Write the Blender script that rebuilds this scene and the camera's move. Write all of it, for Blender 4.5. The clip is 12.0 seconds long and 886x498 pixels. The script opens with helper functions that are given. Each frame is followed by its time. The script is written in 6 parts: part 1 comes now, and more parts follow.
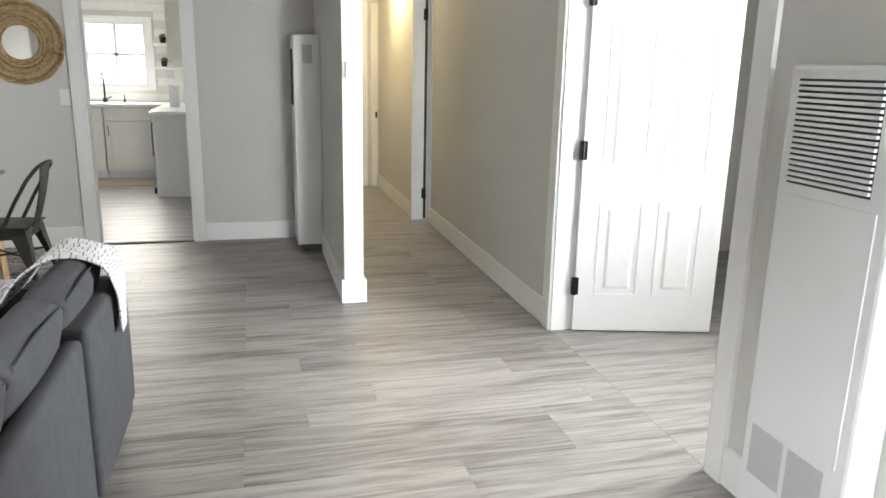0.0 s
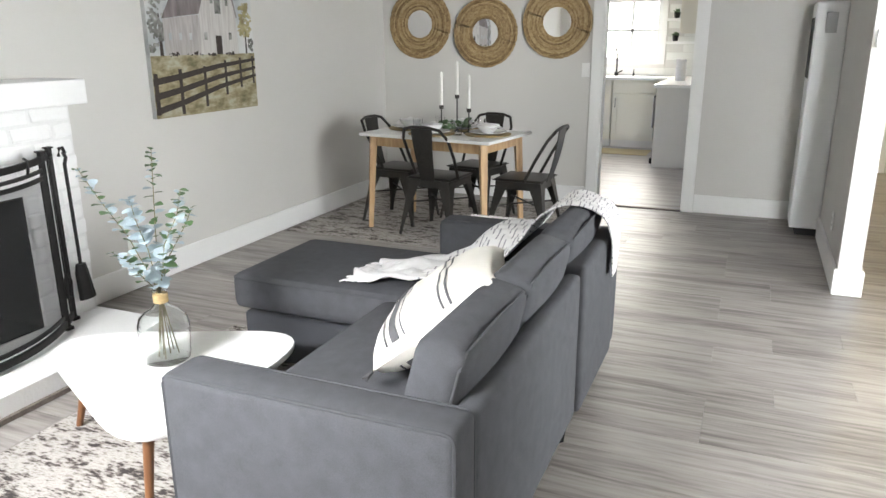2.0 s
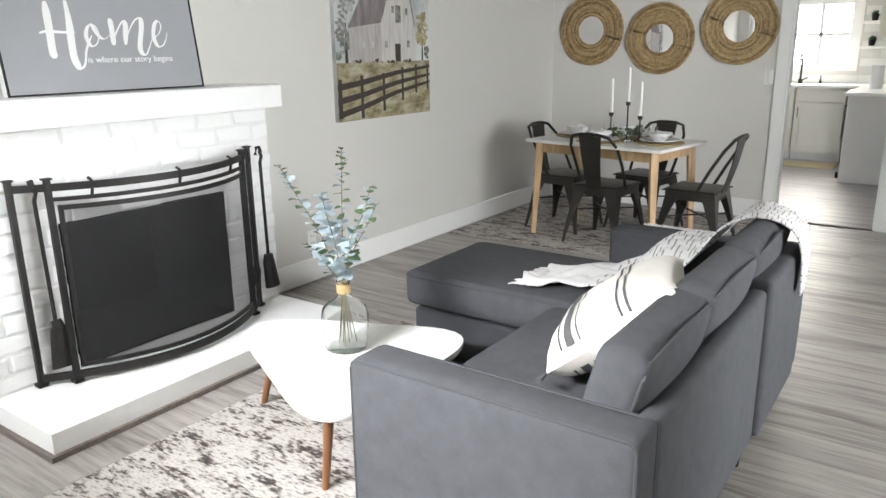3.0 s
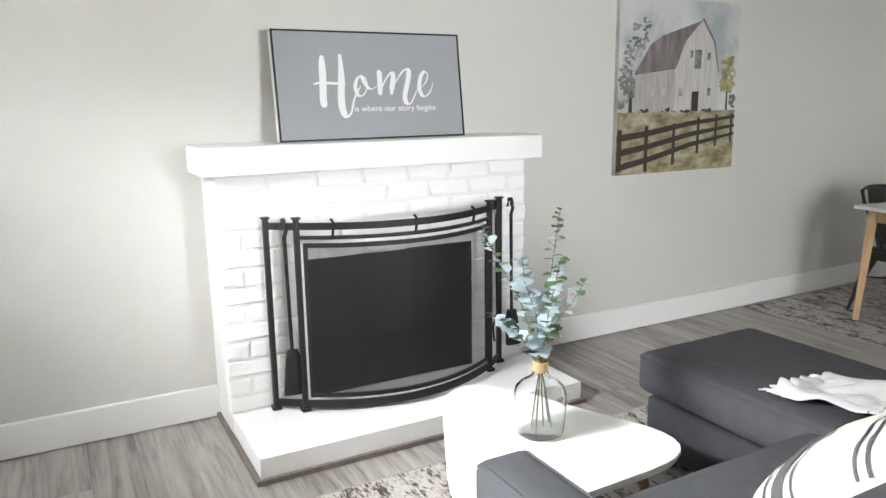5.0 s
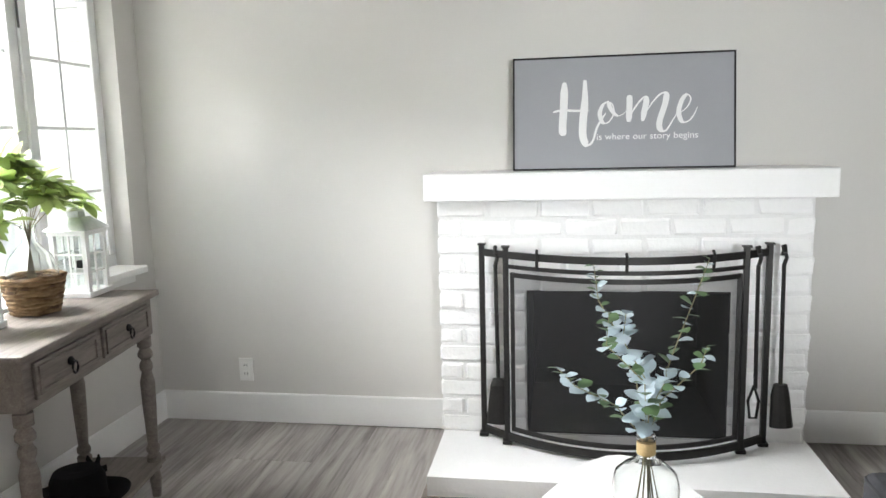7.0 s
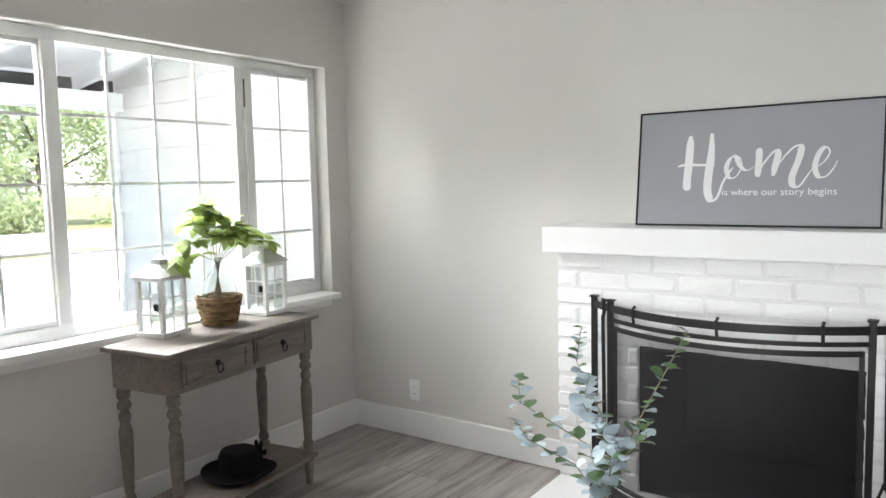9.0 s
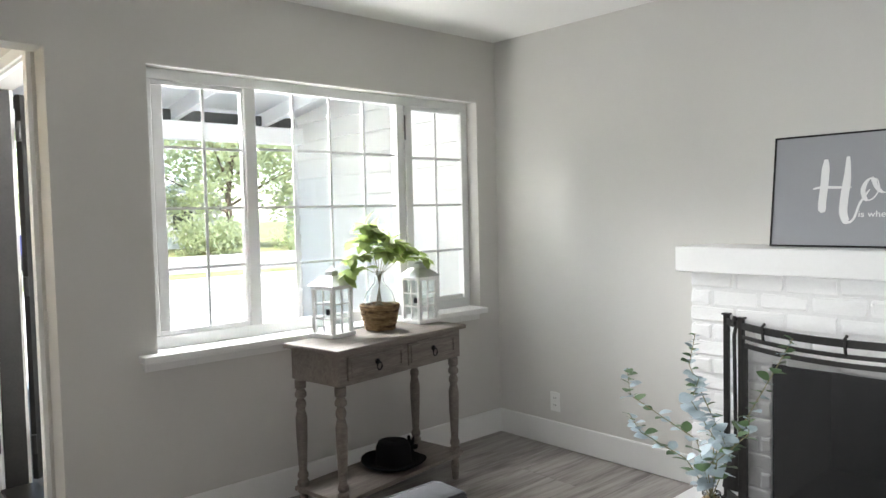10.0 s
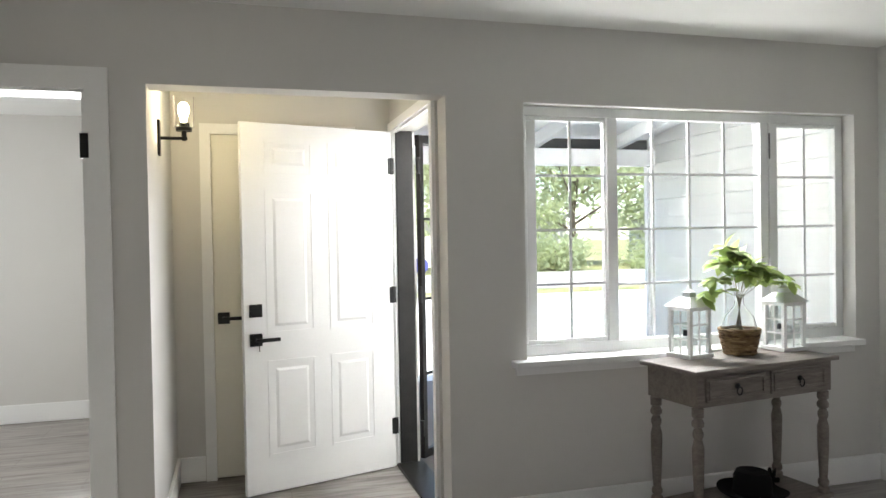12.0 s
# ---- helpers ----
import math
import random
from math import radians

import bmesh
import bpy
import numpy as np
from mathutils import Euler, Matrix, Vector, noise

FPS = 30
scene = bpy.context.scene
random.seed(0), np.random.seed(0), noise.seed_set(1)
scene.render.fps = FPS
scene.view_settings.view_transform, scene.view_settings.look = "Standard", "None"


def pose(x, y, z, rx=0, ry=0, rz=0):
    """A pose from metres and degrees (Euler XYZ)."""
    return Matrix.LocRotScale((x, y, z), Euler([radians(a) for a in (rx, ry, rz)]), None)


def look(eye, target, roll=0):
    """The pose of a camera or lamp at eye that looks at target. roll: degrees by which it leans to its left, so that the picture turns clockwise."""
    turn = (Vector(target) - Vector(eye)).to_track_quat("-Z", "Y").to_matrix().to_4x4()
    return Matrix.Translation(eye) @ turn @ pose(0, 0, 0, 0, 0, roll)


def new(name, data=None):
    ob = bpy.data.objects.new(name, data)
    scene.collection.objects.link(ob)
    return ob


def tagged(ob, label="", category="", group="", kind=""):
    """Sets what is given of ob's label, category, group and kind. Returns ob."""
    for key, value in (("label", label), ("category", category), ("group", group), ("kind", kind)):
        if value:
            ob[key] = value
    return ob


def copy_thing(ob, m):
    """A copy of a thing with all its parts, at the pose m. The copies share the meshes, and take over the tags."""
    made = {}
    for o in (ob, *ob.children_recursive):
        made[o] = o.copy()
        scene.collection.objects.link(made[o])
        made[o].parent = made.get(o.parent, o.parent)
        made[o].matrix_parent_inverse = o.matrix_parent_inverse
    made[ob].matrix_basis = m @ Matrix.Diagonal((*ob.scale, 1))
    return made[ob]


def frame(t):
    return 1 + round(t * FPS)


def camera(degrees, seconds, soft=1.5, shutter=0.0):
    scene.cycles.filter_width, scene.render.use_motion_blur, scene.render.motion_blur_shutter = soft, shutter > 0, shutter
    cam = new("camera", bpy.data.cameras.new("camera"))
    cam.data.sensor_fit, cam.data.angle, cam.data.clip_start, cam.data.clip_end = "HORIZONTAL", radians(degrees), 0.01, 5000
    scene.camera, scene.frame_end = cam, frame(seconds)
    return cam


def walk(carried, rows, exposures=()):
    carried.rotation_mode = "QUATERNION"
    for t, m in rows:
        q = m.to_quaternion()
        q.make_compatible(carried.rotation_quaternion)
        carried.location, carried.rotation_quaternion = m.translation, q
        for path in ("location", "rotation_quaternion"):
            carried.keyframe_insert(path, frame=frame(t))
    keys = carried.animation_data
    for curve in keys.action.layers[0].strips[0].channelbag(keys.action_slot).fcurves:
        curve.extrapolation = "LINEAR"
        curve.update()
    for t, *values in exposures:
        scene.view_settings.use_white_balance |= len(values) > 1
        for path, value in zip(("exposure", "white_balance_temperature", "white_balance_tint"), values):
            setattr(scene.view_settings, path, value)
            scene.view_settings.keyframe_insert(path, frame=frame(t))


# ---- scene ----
cam = camera(62.7, 12.0)
PATH = [
    (0, (-0.139, 0.353, 1.39), (0.353, 2.23, 0.906), 1.2),
    (0.5, (-0.144, 0.318, 1.391), (-0.033, 2.243, 0.859), 0.9),
    (1, (-0.116, 0.27, 1.378), (-0.386, 2.175, 0.83), 0.6),
    (1.5, (-0.118, 0.234, 1.383), (-0.65, 2.08, 0.828), 0.1),
    (2, (-0.164, 0.192, 1.374), (-0.911, 1.962, 0.819), -0.3),
    (2.5, (-0.195, 0.172, 1.36), (-1.112, 1.863, 0.813), -0.4),
    (3, (-0.222, 0.136, 1.365), (-1.332, 1.712, 0.834), -0.8),
    (3.5, (-0.219, 0.155, 1.375), (-1.499, 1.606, 0.867), -1.1),
    (3.7, (-0.217, 0.168, 1.379), (-1.566, 1.557, 0.88), -1.1),
    (5.3, (-0.112, 0.792, 1.371), (-1.918, 1.565, 0.995), -1.1),
    (5.5, (-0.063, 0.902, 1.355), (-1.92, 1.554, 0.997), -1.4),
    (6, (-0.05, 1.188, 1.346), (-1.991, 1.545, 1.023), -1.5),
    (6.5, (-0.012, 1.418, 1.34), (-1.987, 1.486, 1.034), -1.5),
    (7, (-0.106, 1.685, 1.332), (-2.059, 1.37, 1.043), -1.4),
    (7.5, (-0.209, 1.881, 1.374), (-2.069, 1.209, 1.08), -1.3),
    (9.3, (-0.229, 2.726, 1.401), (-1.797, 1.494, 1.253), -1.4),
    (9.5, (-0.212, 2.788, 1.385), (-1.735, 1.495, 1.257), -1.5),
    (10, (-0.033, 2.872, 1.382), (-1.374, 1.391, 1.283), -1.3),
    (10.5, (0.098, 2.934, 1.395), (-1.019, 1.277, 1.316), -1.3),
    (11, (0.132, 2.986, 1.409), (-0.722, 1.179, 1.359), -1.2),
    (11.5, (0.118, 3.015, 1.409), (-0.538, 1.126, 1.377), -1.1),
    (12, (0.135, 2.994, 1.401), (-0.411, 1.071, 1.37), -1.0),
]
EXPOSURE = [(0, 3.15), (1.0, 3.25), (1.5, 3.35), (2.5, 3.35), (3.5, 3.23), (6, 3.18), (7.5, 2.95), (9, 2.85), (10.5, 2.6), (12, 2.5)]
walk(cam, [(t, look(eye, target, roll)) for t, eye, target, roll in PATH], EXPOSURE)

# ---- world and light ----
world = bpy.data.worlds.new("world")
scene.world = world
world.use_nodes = True
wn = world.node_tree
sky = wn.nodes.new("ShaderNodeTexSky")
sky.sky_type, sky.sun_disc = "NISHITA", False
sky.sun_elevation, sky.sun_rotation = radians(56), radians(22)
wn.links.new(sky.outputs[0], wn.nodes["Background"].inputs[0])
wn.nodes["Background"].inputs[1].default_value = 0.10


def lamp(name, kind, m, energy, color=(1, 1, 1), **more):
    data = bpy.data.lights.new(name, kind)
    data.energy, data.color = energy, color
    if kind == "AREA":
        data.shape, data.size, data.size_y = "RECTANGLE", more["size"], more["size_y"]
        data.spread = radians(more.get("spread", 170))
    elif kind == "SUN":
        data.angle = radians(0.6)
    else:
        data.shadow_soft_size = more.get("radius", 0.03)
    ob = new(name, data)
    ob.matrix_world = m
    return ob


lamp("sun", "SUN", look((0, 0, 10), (-0.8, -2.0, 6.8)), 3.0, (1.0, 0.95, 0.87))
# area lamps added in and near the openings to stand in for daylight
# added low on the porch, out of view, for light bounced off the driveway
lamp("porch_daylight", "AREA", look((-1.95, -1.2, 0.22), (-1.8, 0.55, 2.2)), 5.0, (1.0, 0.98, 0.95), size=1.5, size_y=0.7, spread=130)
lamp("front_window_daylight", "AREA", look((-2.0, -0.95, 2.25), (-0.9, 2.0, 0.95)), 23, (0.97, 0.98, 1.0), size=1.35, size_y=0.15, spread=120)
lamp("kitchen_window_daylight", "AREA", look((-1.72, 10.30, 1.5), (-1.6, 5, 0.9)), 3.0, (1.0, 0.94, 0.83), size=0.75, size_y=0.8)
# fill lamps added in the unseen bedroom, without windows, to brighten the main room
lamp("bedroom_daylight", "AREA", look((3.5, 3.2, 1.45), (-3.0, 1.7, 0.6)), 6.9, (0.95, 0.98, 1.0), size=1.0, size_y=1.4, spread=80)
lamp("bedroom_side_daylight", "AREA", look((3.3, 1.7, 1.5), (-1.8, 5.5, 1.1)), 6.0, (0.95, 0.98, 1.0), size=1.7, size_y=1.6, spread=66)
lamp("front_bedroom_daylight", "AREA", look((3.4, -2.4, 1.5), (0.6, -2.2, 1.2)), 4.5, (0.97, 0.99, 1.0), size=1.4, size_y=1.3)
# fill lamp added in the front bedroom, aimed through its doorway at the north wall
lamp("front_bedroom_window_daylight", "AREA", look((1.3, -3.0, 1.5), (-0.3, 6.3, 1.2)), 7.5, (0.95, 0.98, 1.0), size=1.1, size_y=1.2, spread=70)
lamp("entry_daylight", "AREA", look((-0.99, -0.95, 1.1), (1, -0.9, 0.6)), 0.25, (0.95, 0.98, 1.0), size=0.7, size_y=1.9)

# ---- materials ----


def mat(name, color, rough=0.6, metal=0.0, var=0.06, scale=6.0, fine=60.0, bump=0.05, spec=0.5, stretch=None, rnd=0.0, coat=0.0):
    """A painted, woven or solid surface: broad and fine variation of its colour, and a fine relief."""
    m = bpy.data.materials.new(name)
    m.use_nodes = True
    nt = m.node_tree
    b = nt.nodes["Principled BSDF"]
    b.inputs["Roughness"].default_value = rough
    b.inputs["Metallic"].default_value = metal
    b.inputs["Specular IOR Level"].default_value = spec
    b.inputs["Coat Weight"].default_value = coat
    co = nt.nodes.new("ShaderNodeTexCoord")
    src = co.outputs["Object"]
    if stretch:
        mp = nt.nodes.new("ShaderNodeMapping")
        mp.inputs["Scale"].default_value = stretch
        nt.links.new(src, mp.inputs[0])
        src = mp.outputs[0]
    n1 = nt.nodes.new("ShaderNodeTexNoise")
    n1.inputs["Scale"].default_value, n1.inputs["Detail"].default_value = scale, 4
    n2 = nt.nodes.new("ShaderNodeTexNoise")
    n2.inputs["Scale"].default_value, n2.inputs["Detail"].default_value = fine, 3
    for n in (n1, n2):
        nt.links.new(src, n.inputs["Vector"])
    add = nt.nodes.new("ShaderNodeMath")
    add.operation = "ADD"
    nt.links.new(n1.outputs[0], add.inputs[0])
    nt.links.new(n2.outputs[0], add.inputs[1])
    last = add.outputs[0]
    if rnd:
        oi = nt.nodes.new("ShaderNodeObjectInfo")
        ma = nt.nodes.new("ShaderNodeMath")
        ma.operation = "MULTIPLY_ADD"
        ma.inputs[1].default_value = rnd
        nt.links.new(oi.outputs["Random"], ma.inputs[0])
        nt.links.new(last, ma.inputs[2])
        last = ma.outputs[0]
    mr = nt.nodes.new("ShaderNodeMapRange")
    mr.inputs[1].default_value, mr.inputs[2].default_value = 0.55, 1.45 + rnd
    mr.inputs[3].default_value, mr.inputs[4].default_value = 1 - var, 1 + var
    nt.links.new(last, mr.inputs[0])
    mx = nt.nodes.new("ShaderNodeVectorMath")
    mx.operation = "SCALE"
    mx.inputs[0].default_value = color
    nt.links.new(mr.outputs[0], mx.inputs["Scale"])
    nt.links.new(mx.outputs[0], b.inputs["Base Color"])
    if bump:
        bp = nt.nodes.new("ShaderNodeBump")
        bp.inputs["Strength"].default_value, bp.inputs["Distance"].default_value = bump, 0.004
        nt.links.new(n2.outputs[0], bp.inputs["Height"])
        nt.links.new(bp.outputs[0], b.inputs["Normal"])
    return m


def ramp_mat(name, stops, scale, stretch=(1, 1, 1), rough=0.7, distort=0.0, detail=6, bump=0.2, rnd=0.0, kind="NOISE", fine=0.0, spec=0.4, mix=0.42):
    """A surface whose colour follows a noise through a ramp: wood, rugs, grass, stone."""
    m = bpy.data.materials.new(name)
    m.use_nodes = True
    nt = m.node_tree
    b = nt.nodes["Principled BSDF"]
    b.inputs["Roughness"].default_value = rough
    b.inputs["Specular IOR Level"].default_value = spec
    co = nt.nodes.new("ShaderNodeTexCoord")
    mp = nt.nodes.new("ShaderNodeMapping")
    mp.inputs["Scale"].default_value = stretch
    nt.links.new(co.outputs["Object"], mp.inputs[0])
    vec = mp.outputs[0]
    oi = None
    if rnd:
        oi = nt.nodes.new("ShaderNodeObjectInfo")
        cx = nt.nodes.new("ShaderNodeCombineXYZ")
        sc = nt.nodes.new("ShaderNodeMath")
        sc.operation = "MULTIPLY"
        sc.inputs[1].default_value = 60
        nt.links.new(oi.outputs["Random"], sc.inputs[0])
        for k in range(3):
            nt.links.new(sc.outputs[0], cx.inputs[k])
        va = nt.nodes.new("ShaderNodeVectorMath")
        nt.links.new(vec, va.inputs[0])
        nt.links.new(cx.outputs[0], va.inputs[1])
        vec = va.outputs[0]
    n = nt.nodes.new("ShaderNodeTexNoise")
    n.inputs["Scale"].default_value, n.inputs["Detail"].default_value, n.inputs["Distortion"].default_value = scale, detail, distort
    nt.links.new(vec, n.inputs["Vector"])
    fac = n.outputs[0]
    if fine:
        n2 = nt.nodes.new("ShaderNodeTexNoise")
        n2.inputs["Scale"].default_value, n2.inputs["Detail"].default_value = scale * fine, 4
        nt.links.new(vec, n2.inputs["Vector"])
        mi = nt.nodes.new("ShaderNodeMix")
        mi.inputs[0].default_value = mix
        nt.links.new(fac, mi.inputs[2])
        nt.links.new(n2.outputs[0], mi.inputs[3])
        fac = mi.outputs[0]
    if rnd:
        ma = nt.nodes.new("ShaderNodeMath")
        ma.operation = "MULTIPLY_ADD"
        ma.inputs[1].default_value = rnd
        su = nt.nodes.new("ShaderNodeMath")
        su.operation = "SUBTRACT"
        su.inputs[1].default_value = rnd / 2
        nt.links.new(oi.outputs["Random"], ma.inputs[0])
        nt.links.new(fac, ma.inputs[2])
        nt.links.new(ma.outputs[0], su.inputs[0])
        fac = su.outputs[0]
    r = nt.nodes.new("ShaderNodeValToRGB")
    while len(r.color_ramp.elements) < len(stops):
        r.color_ramp.elements.new(0.5)
    for e, (p, c) in zip(r.color_ramp.elements, stops):
        e.position, e.color = p, (*c, 1)
    nt.links.new(fac, r.inputs[0])
    nt.links.new(r.outputs[0], b.inputs["Base Color"])
    if bump:
        bp = nt.nodes.new("ShaderNodeBump")
        bp.inputs["Strength"].default_value, bp.inputs["Distance"].default_value = bump, 0.004
        nt.links.new(fac, bp.inputs["Height"])
        nt.links.new(bp.outputs[0], b.inputs["Normal"])
    return m


def glow(name, color, strength):
    m = bpy.data.materials.new(name)
    m.use_nodes = True
    b = m.node_tree.nodes["Principled BSDF"]
    b.inputs["Base Color"].default_value = (*color, 1)
    b.inputs["Emission Color"].default_value = (*color, 1)
    b.inputs["Emission Strength"].default_value = strength
    return m


def glass(name, tint=(1, 1, 1), ior=1.45, rough=0.0):
    m = bpy.data.materials.new(name)
    m.use_nodes = True
    b = m.node_tree.nodes["Principled BSDF"]
    b.inputs["Base Color"].default_value = (*tint, 1)
    b.inputs["Transmission Weight"].default_value = 1
    b.inputs["IOR"].default_value = ior
    b.inputs["Roughness"].default_value = rough
    return m


def clear_pane(name, gloss):
    """Thin flat window glass: clear, with a faint reflection."""
    m = bpy.data.materials.new(name)
    m.use_nodes = True
    nt = m.node_tree
    b = nt.nodes.new("ShaderNodeBsdfGlossy")
    b.inputs["Roughness"].default_value = 0.02
    t = nt.nodes.new("ShaderNodeBsdfTransparent")
    t.inputs[0].default_value = (0.97, 0.985, 0.98, 1)
    mi = nt.nodes.new("ShaderNodeMixShader")
    mi.inputs[0].default_value = gloss
    nt.links.new(t.outputs[0], mi.inputs[1])
    nt.links.new(b.outputs[0], mi.inputs[2])
    nt.links.new(mi.outputs[0], nt.nodes["Material Output"].inputs[0])
    return m


def mesh_screen(name, color, clear):
    """Fine woven wire, seen as a half-clear dark veil."""
    m = bpy.data.materials.new(name)
    m.use_nodes = True
    nt = m.node_tree
    b = nt.nodes["Principled BSDF"]
    b.inputs["Base Color"].default_value = (*color, 1)
    b.inputs["Roughness"].default_value = 0.6
    t = nt.nodes.new("ShaderNodeBsdfTransparent")
    mi = nt.nodes.new("ShaderNodeMixShader")
    mi.inputs[0].default_value = clear
    nt.links.new(b.outputs[0], mi.inputs[1])
    nt.links.new(t.outputs[0], mi.inputs[2])
    nt.links.new(mi.outputs[0], nt.nodes["Material Output"].inputs[0])
    return m


WALL = mat("wall_paint", (0.605, 0.592, 0.566), 0.75, var=0.025, scale=1.5, fine=220, bump=0.10, spec=0.3)
CEIL = mat("ceiling_paint", (0.80, 0.80, 0.78), 0.9, var=0.03, scale=2, fine=150, bump=0.25, spec=0.2)
TRIM = mat("trim_paint", (0.80, 0.80, 0.79), 0.42, var=0.02, scale=3, fine=80, bump=0.03)
DOORP = mat("door_paint", (0.79, 0.79, 0.785), 0.45, var=0.02, scale=4, fine=140, bump=0.05)
BLACK = mat("black_metal", (0.012, 0.012, 0.012), 0.45, 0.6, var=0.2, scale=20, fine=120, bump=0.05)
IRON = mat("black_iron", (0.02, 0.019, 0.018), 0.5, 0.5, var=0.3, scale=14, fine=90, bump=0.12)
GUNMETAL = mat("gunmetal_steel", (0.052, 0.049, 0.045), 0.38, 0.75, var=0.2, scale=8, fine=60, bump=0.04)
PLANK = ramp_mat("vinyl_plank", [(0.34, (0.150, 0.135, 0.124)), (0.43, (0.235, 0.214, 0.198)), (0.52, (0.315, 0.291, 0.272)), (0.66, (0.40, 0.375, 0.352))],
                 2.2, (0.62, 8.0, 1), rough=0.42, distort=0.9, detail=8, bump=0.06, rnd=0.12, fine=4.5, spec=0.5, mix=0.34)
SUBFLOOR = mat("plank_joint", (0.17, 0.152, 0.138), 0.9)
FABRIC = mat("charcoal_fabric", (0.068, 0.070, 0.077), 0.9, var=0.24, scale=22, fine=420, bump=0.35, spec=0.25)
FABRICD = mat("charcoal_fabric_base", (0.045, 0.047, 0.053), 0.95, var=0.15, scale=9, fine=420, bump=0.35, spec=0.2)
PIPING = mat("fabric_piping", (0.05, 0.052, 0.058), 0.9, var=0.1)
WHITEBRICK = mat("painted_brick", (0.79, 0.79, 0.785), 0.6, var=0.03, scale=14, fine=70, bump=0.5, rnd=0.25)
# white mortar toned below the bricks, putting the joints' shadow into its colour
MORTAR = mat("shaded_painted_mortar", (0.73, 0.73, 0.725), 0.7, var=0.05, scale=18, fine=90, bump=0.8)
MANTELP = mat("mantel_paint", (0.82, 0.82, 0.815), 0.5, var=0.02, scale=5, fine=60, bump=0.1)
SOOT = mat("firebox_soot", (0.012, 0.012, 0.012), 0.95, var=0.4, scale=6, fine=40, bump=0.4)
VEIL = mesh_screen("wire_mesh", (0.016, 0.016, 0.017), 0.50)
TABLEW = mat("white_lacquer", (0.80, 0.80, 0.79), 0.28, var=0.015, scale=3, fine=60, bump=0.01)
OAK = ramp_mat("light_oak", [(0.3, (0.40, 0.25, 0.13)), (0.55, (0.52, 0.35, 0.19)), (0.75, (0.60, 0.43, 0.26))], 5, (7, 7, 0.7), rough=0.5, distort=0.6, bump=0.05)
WALNUT = ramp_mat("walnut", [(0.3, (0.13, 0.055, 0.025)), (0.6, (0.22, 0.10, 0.045)), (0.8, (0.28, 0.14, 0.07))], 6, (9, 9, 0.8), rough=0.45, distort=0.6, bump=0.05)
GREYWOOD = ramp_mat("weathered_grey_wood", [(0.3, (0.105, 0.086, 0.074)), (0.5, (0.165, 0.14, 0.123)), (0.75, (0.24, 0.21, 0.188))], 5, (1.2, 9, 9), rough=0.55, distort=0.8, bump=0.12, fine=4)
RUG = ramp_mat("distressed_rug", [(0.39, (0.06, 0.052, 0.05)), (0.44, (0.16, 0.14, 0.128)), (0.485, (0.37, 0.345, 0.32)), (0.57, (0.50, 0.475, 0.45)), (0.64, (0.30, 0.265, 0.245))],
               6.0, (1.0, 2.8, 1), rough=0.95, distort=0.4, detail=10, bump=0.5, fine=6.0, spec=0.1, mix=0.5)
RUGEDGE = mat("rug_binding", (0.30, 0.28, 0.26), 0.95, var=0.2, fine=300, bump=0.5)
LINEN = mat("cream_linen", (0.68, 0.66, 0.61), 0.95, var=0.06, scale=12, fine=380, bump=0.5, spec=0.15)
STRIPE = mat("charcoal_stripe", (0.09, 0.09, 0.095), 0.95, var=0.2, scale=30, fine=300, bump=0.4)
KNIT = mat("white_knit", (0.70, 0.69, 0.69), 0.95, var=0.08, scale=30, fine=300, bump=0.8, spec=0.15)
KNITD = mat("grey_knit", (0.26, 0.26, 0.28), 0.95, var=0.15, scale=30, fine=300, bump=0.6, spec=0.15)
SEAGRASS = ramp_mat("seagrass", [(0.3, (0.16, 0.10, 0.045)), (0.5, (0.33, 0.23, 0.115)), (0.72, (0.50, 0.38, 0.21))], 16, rough=0.8, detail=8, bump=0.6, rnd=0.25, fine=4)
MIRROR = mat("mirror_glass", (0.9, 0.9, 0.9), 0.02, 1.0, var=0.0, bump=0)
CANVAS = mat("grey_canvas", (0.33, 0.335, 0.355), 0.85, var=0.03, scale=6, fine=260, bump=0.2, spec=0.2)
LETTER = mat("white_lettering", (0.80, 0.80, 0.80), 0.7, var=0.03, bump=0)
WINFRAME = mat("white_vinyl", (0.78, 0.79, 0.79), 0.4, var=0.02, bump=0.02)
PANE = clear_pane("window_pane", 0.05)
BOTTLE = glass("bottle_glass", (0.975, 0.992, 0.985), 1.45)
CLEAR = glass("clear_glass", (1, 1, 1), 1.45)
SIDING = mat("painted_siding", (0.72, 0.715, 0.70), 0.6, var=0.03, scale=3, fine=60, bump=0.12)
PORCHW = mat("porch_paint", (0.82, 0.82, 0.83), 0.6, var=0.03, scale=3, fine=50, bump=0.1)
VENT = mat("vent_shadow", (0.03, 0.032, 0.035), 0.9)
CONCRETE = mat("concrete", (0.60, 0.59, 0.57), 0.85, var=0.10, scale=0.8, fine=25, bump=0.3)
GROUND = ramp_mat("dry_lawn", [(0.35, (0.10, 0.12, 0.045)), (0.55, (0.20, 0.20, 0.09)), (0.75, (0.32, 0.29, 0.16))], 0.8, rough=0.95, detail=8, bump=0.5)
LEAFG = mat("magnolia_leaf", (0.27, 0.36, 0.13), 0.42, var=0.35, scale=18, fine=50, bump=0.1, rnd=0.6)
EUCA = mat("eucalyptus_leaf", (0.37, 0.45, 0.49), 0.6, var=0.25, scale=14, fine=50, bump=0.1, rnd=0.8)
EUCG = mat("eucalyptus_green_leaf", (0.075, 0.135, 0.055), 0.55, var=0.3, scale=14, fine=50, bump=0.1, rnd=0.8)
STEM = mat("plant_stem", (0.22, 0.20, 0.11), 0.7, var=0.2)
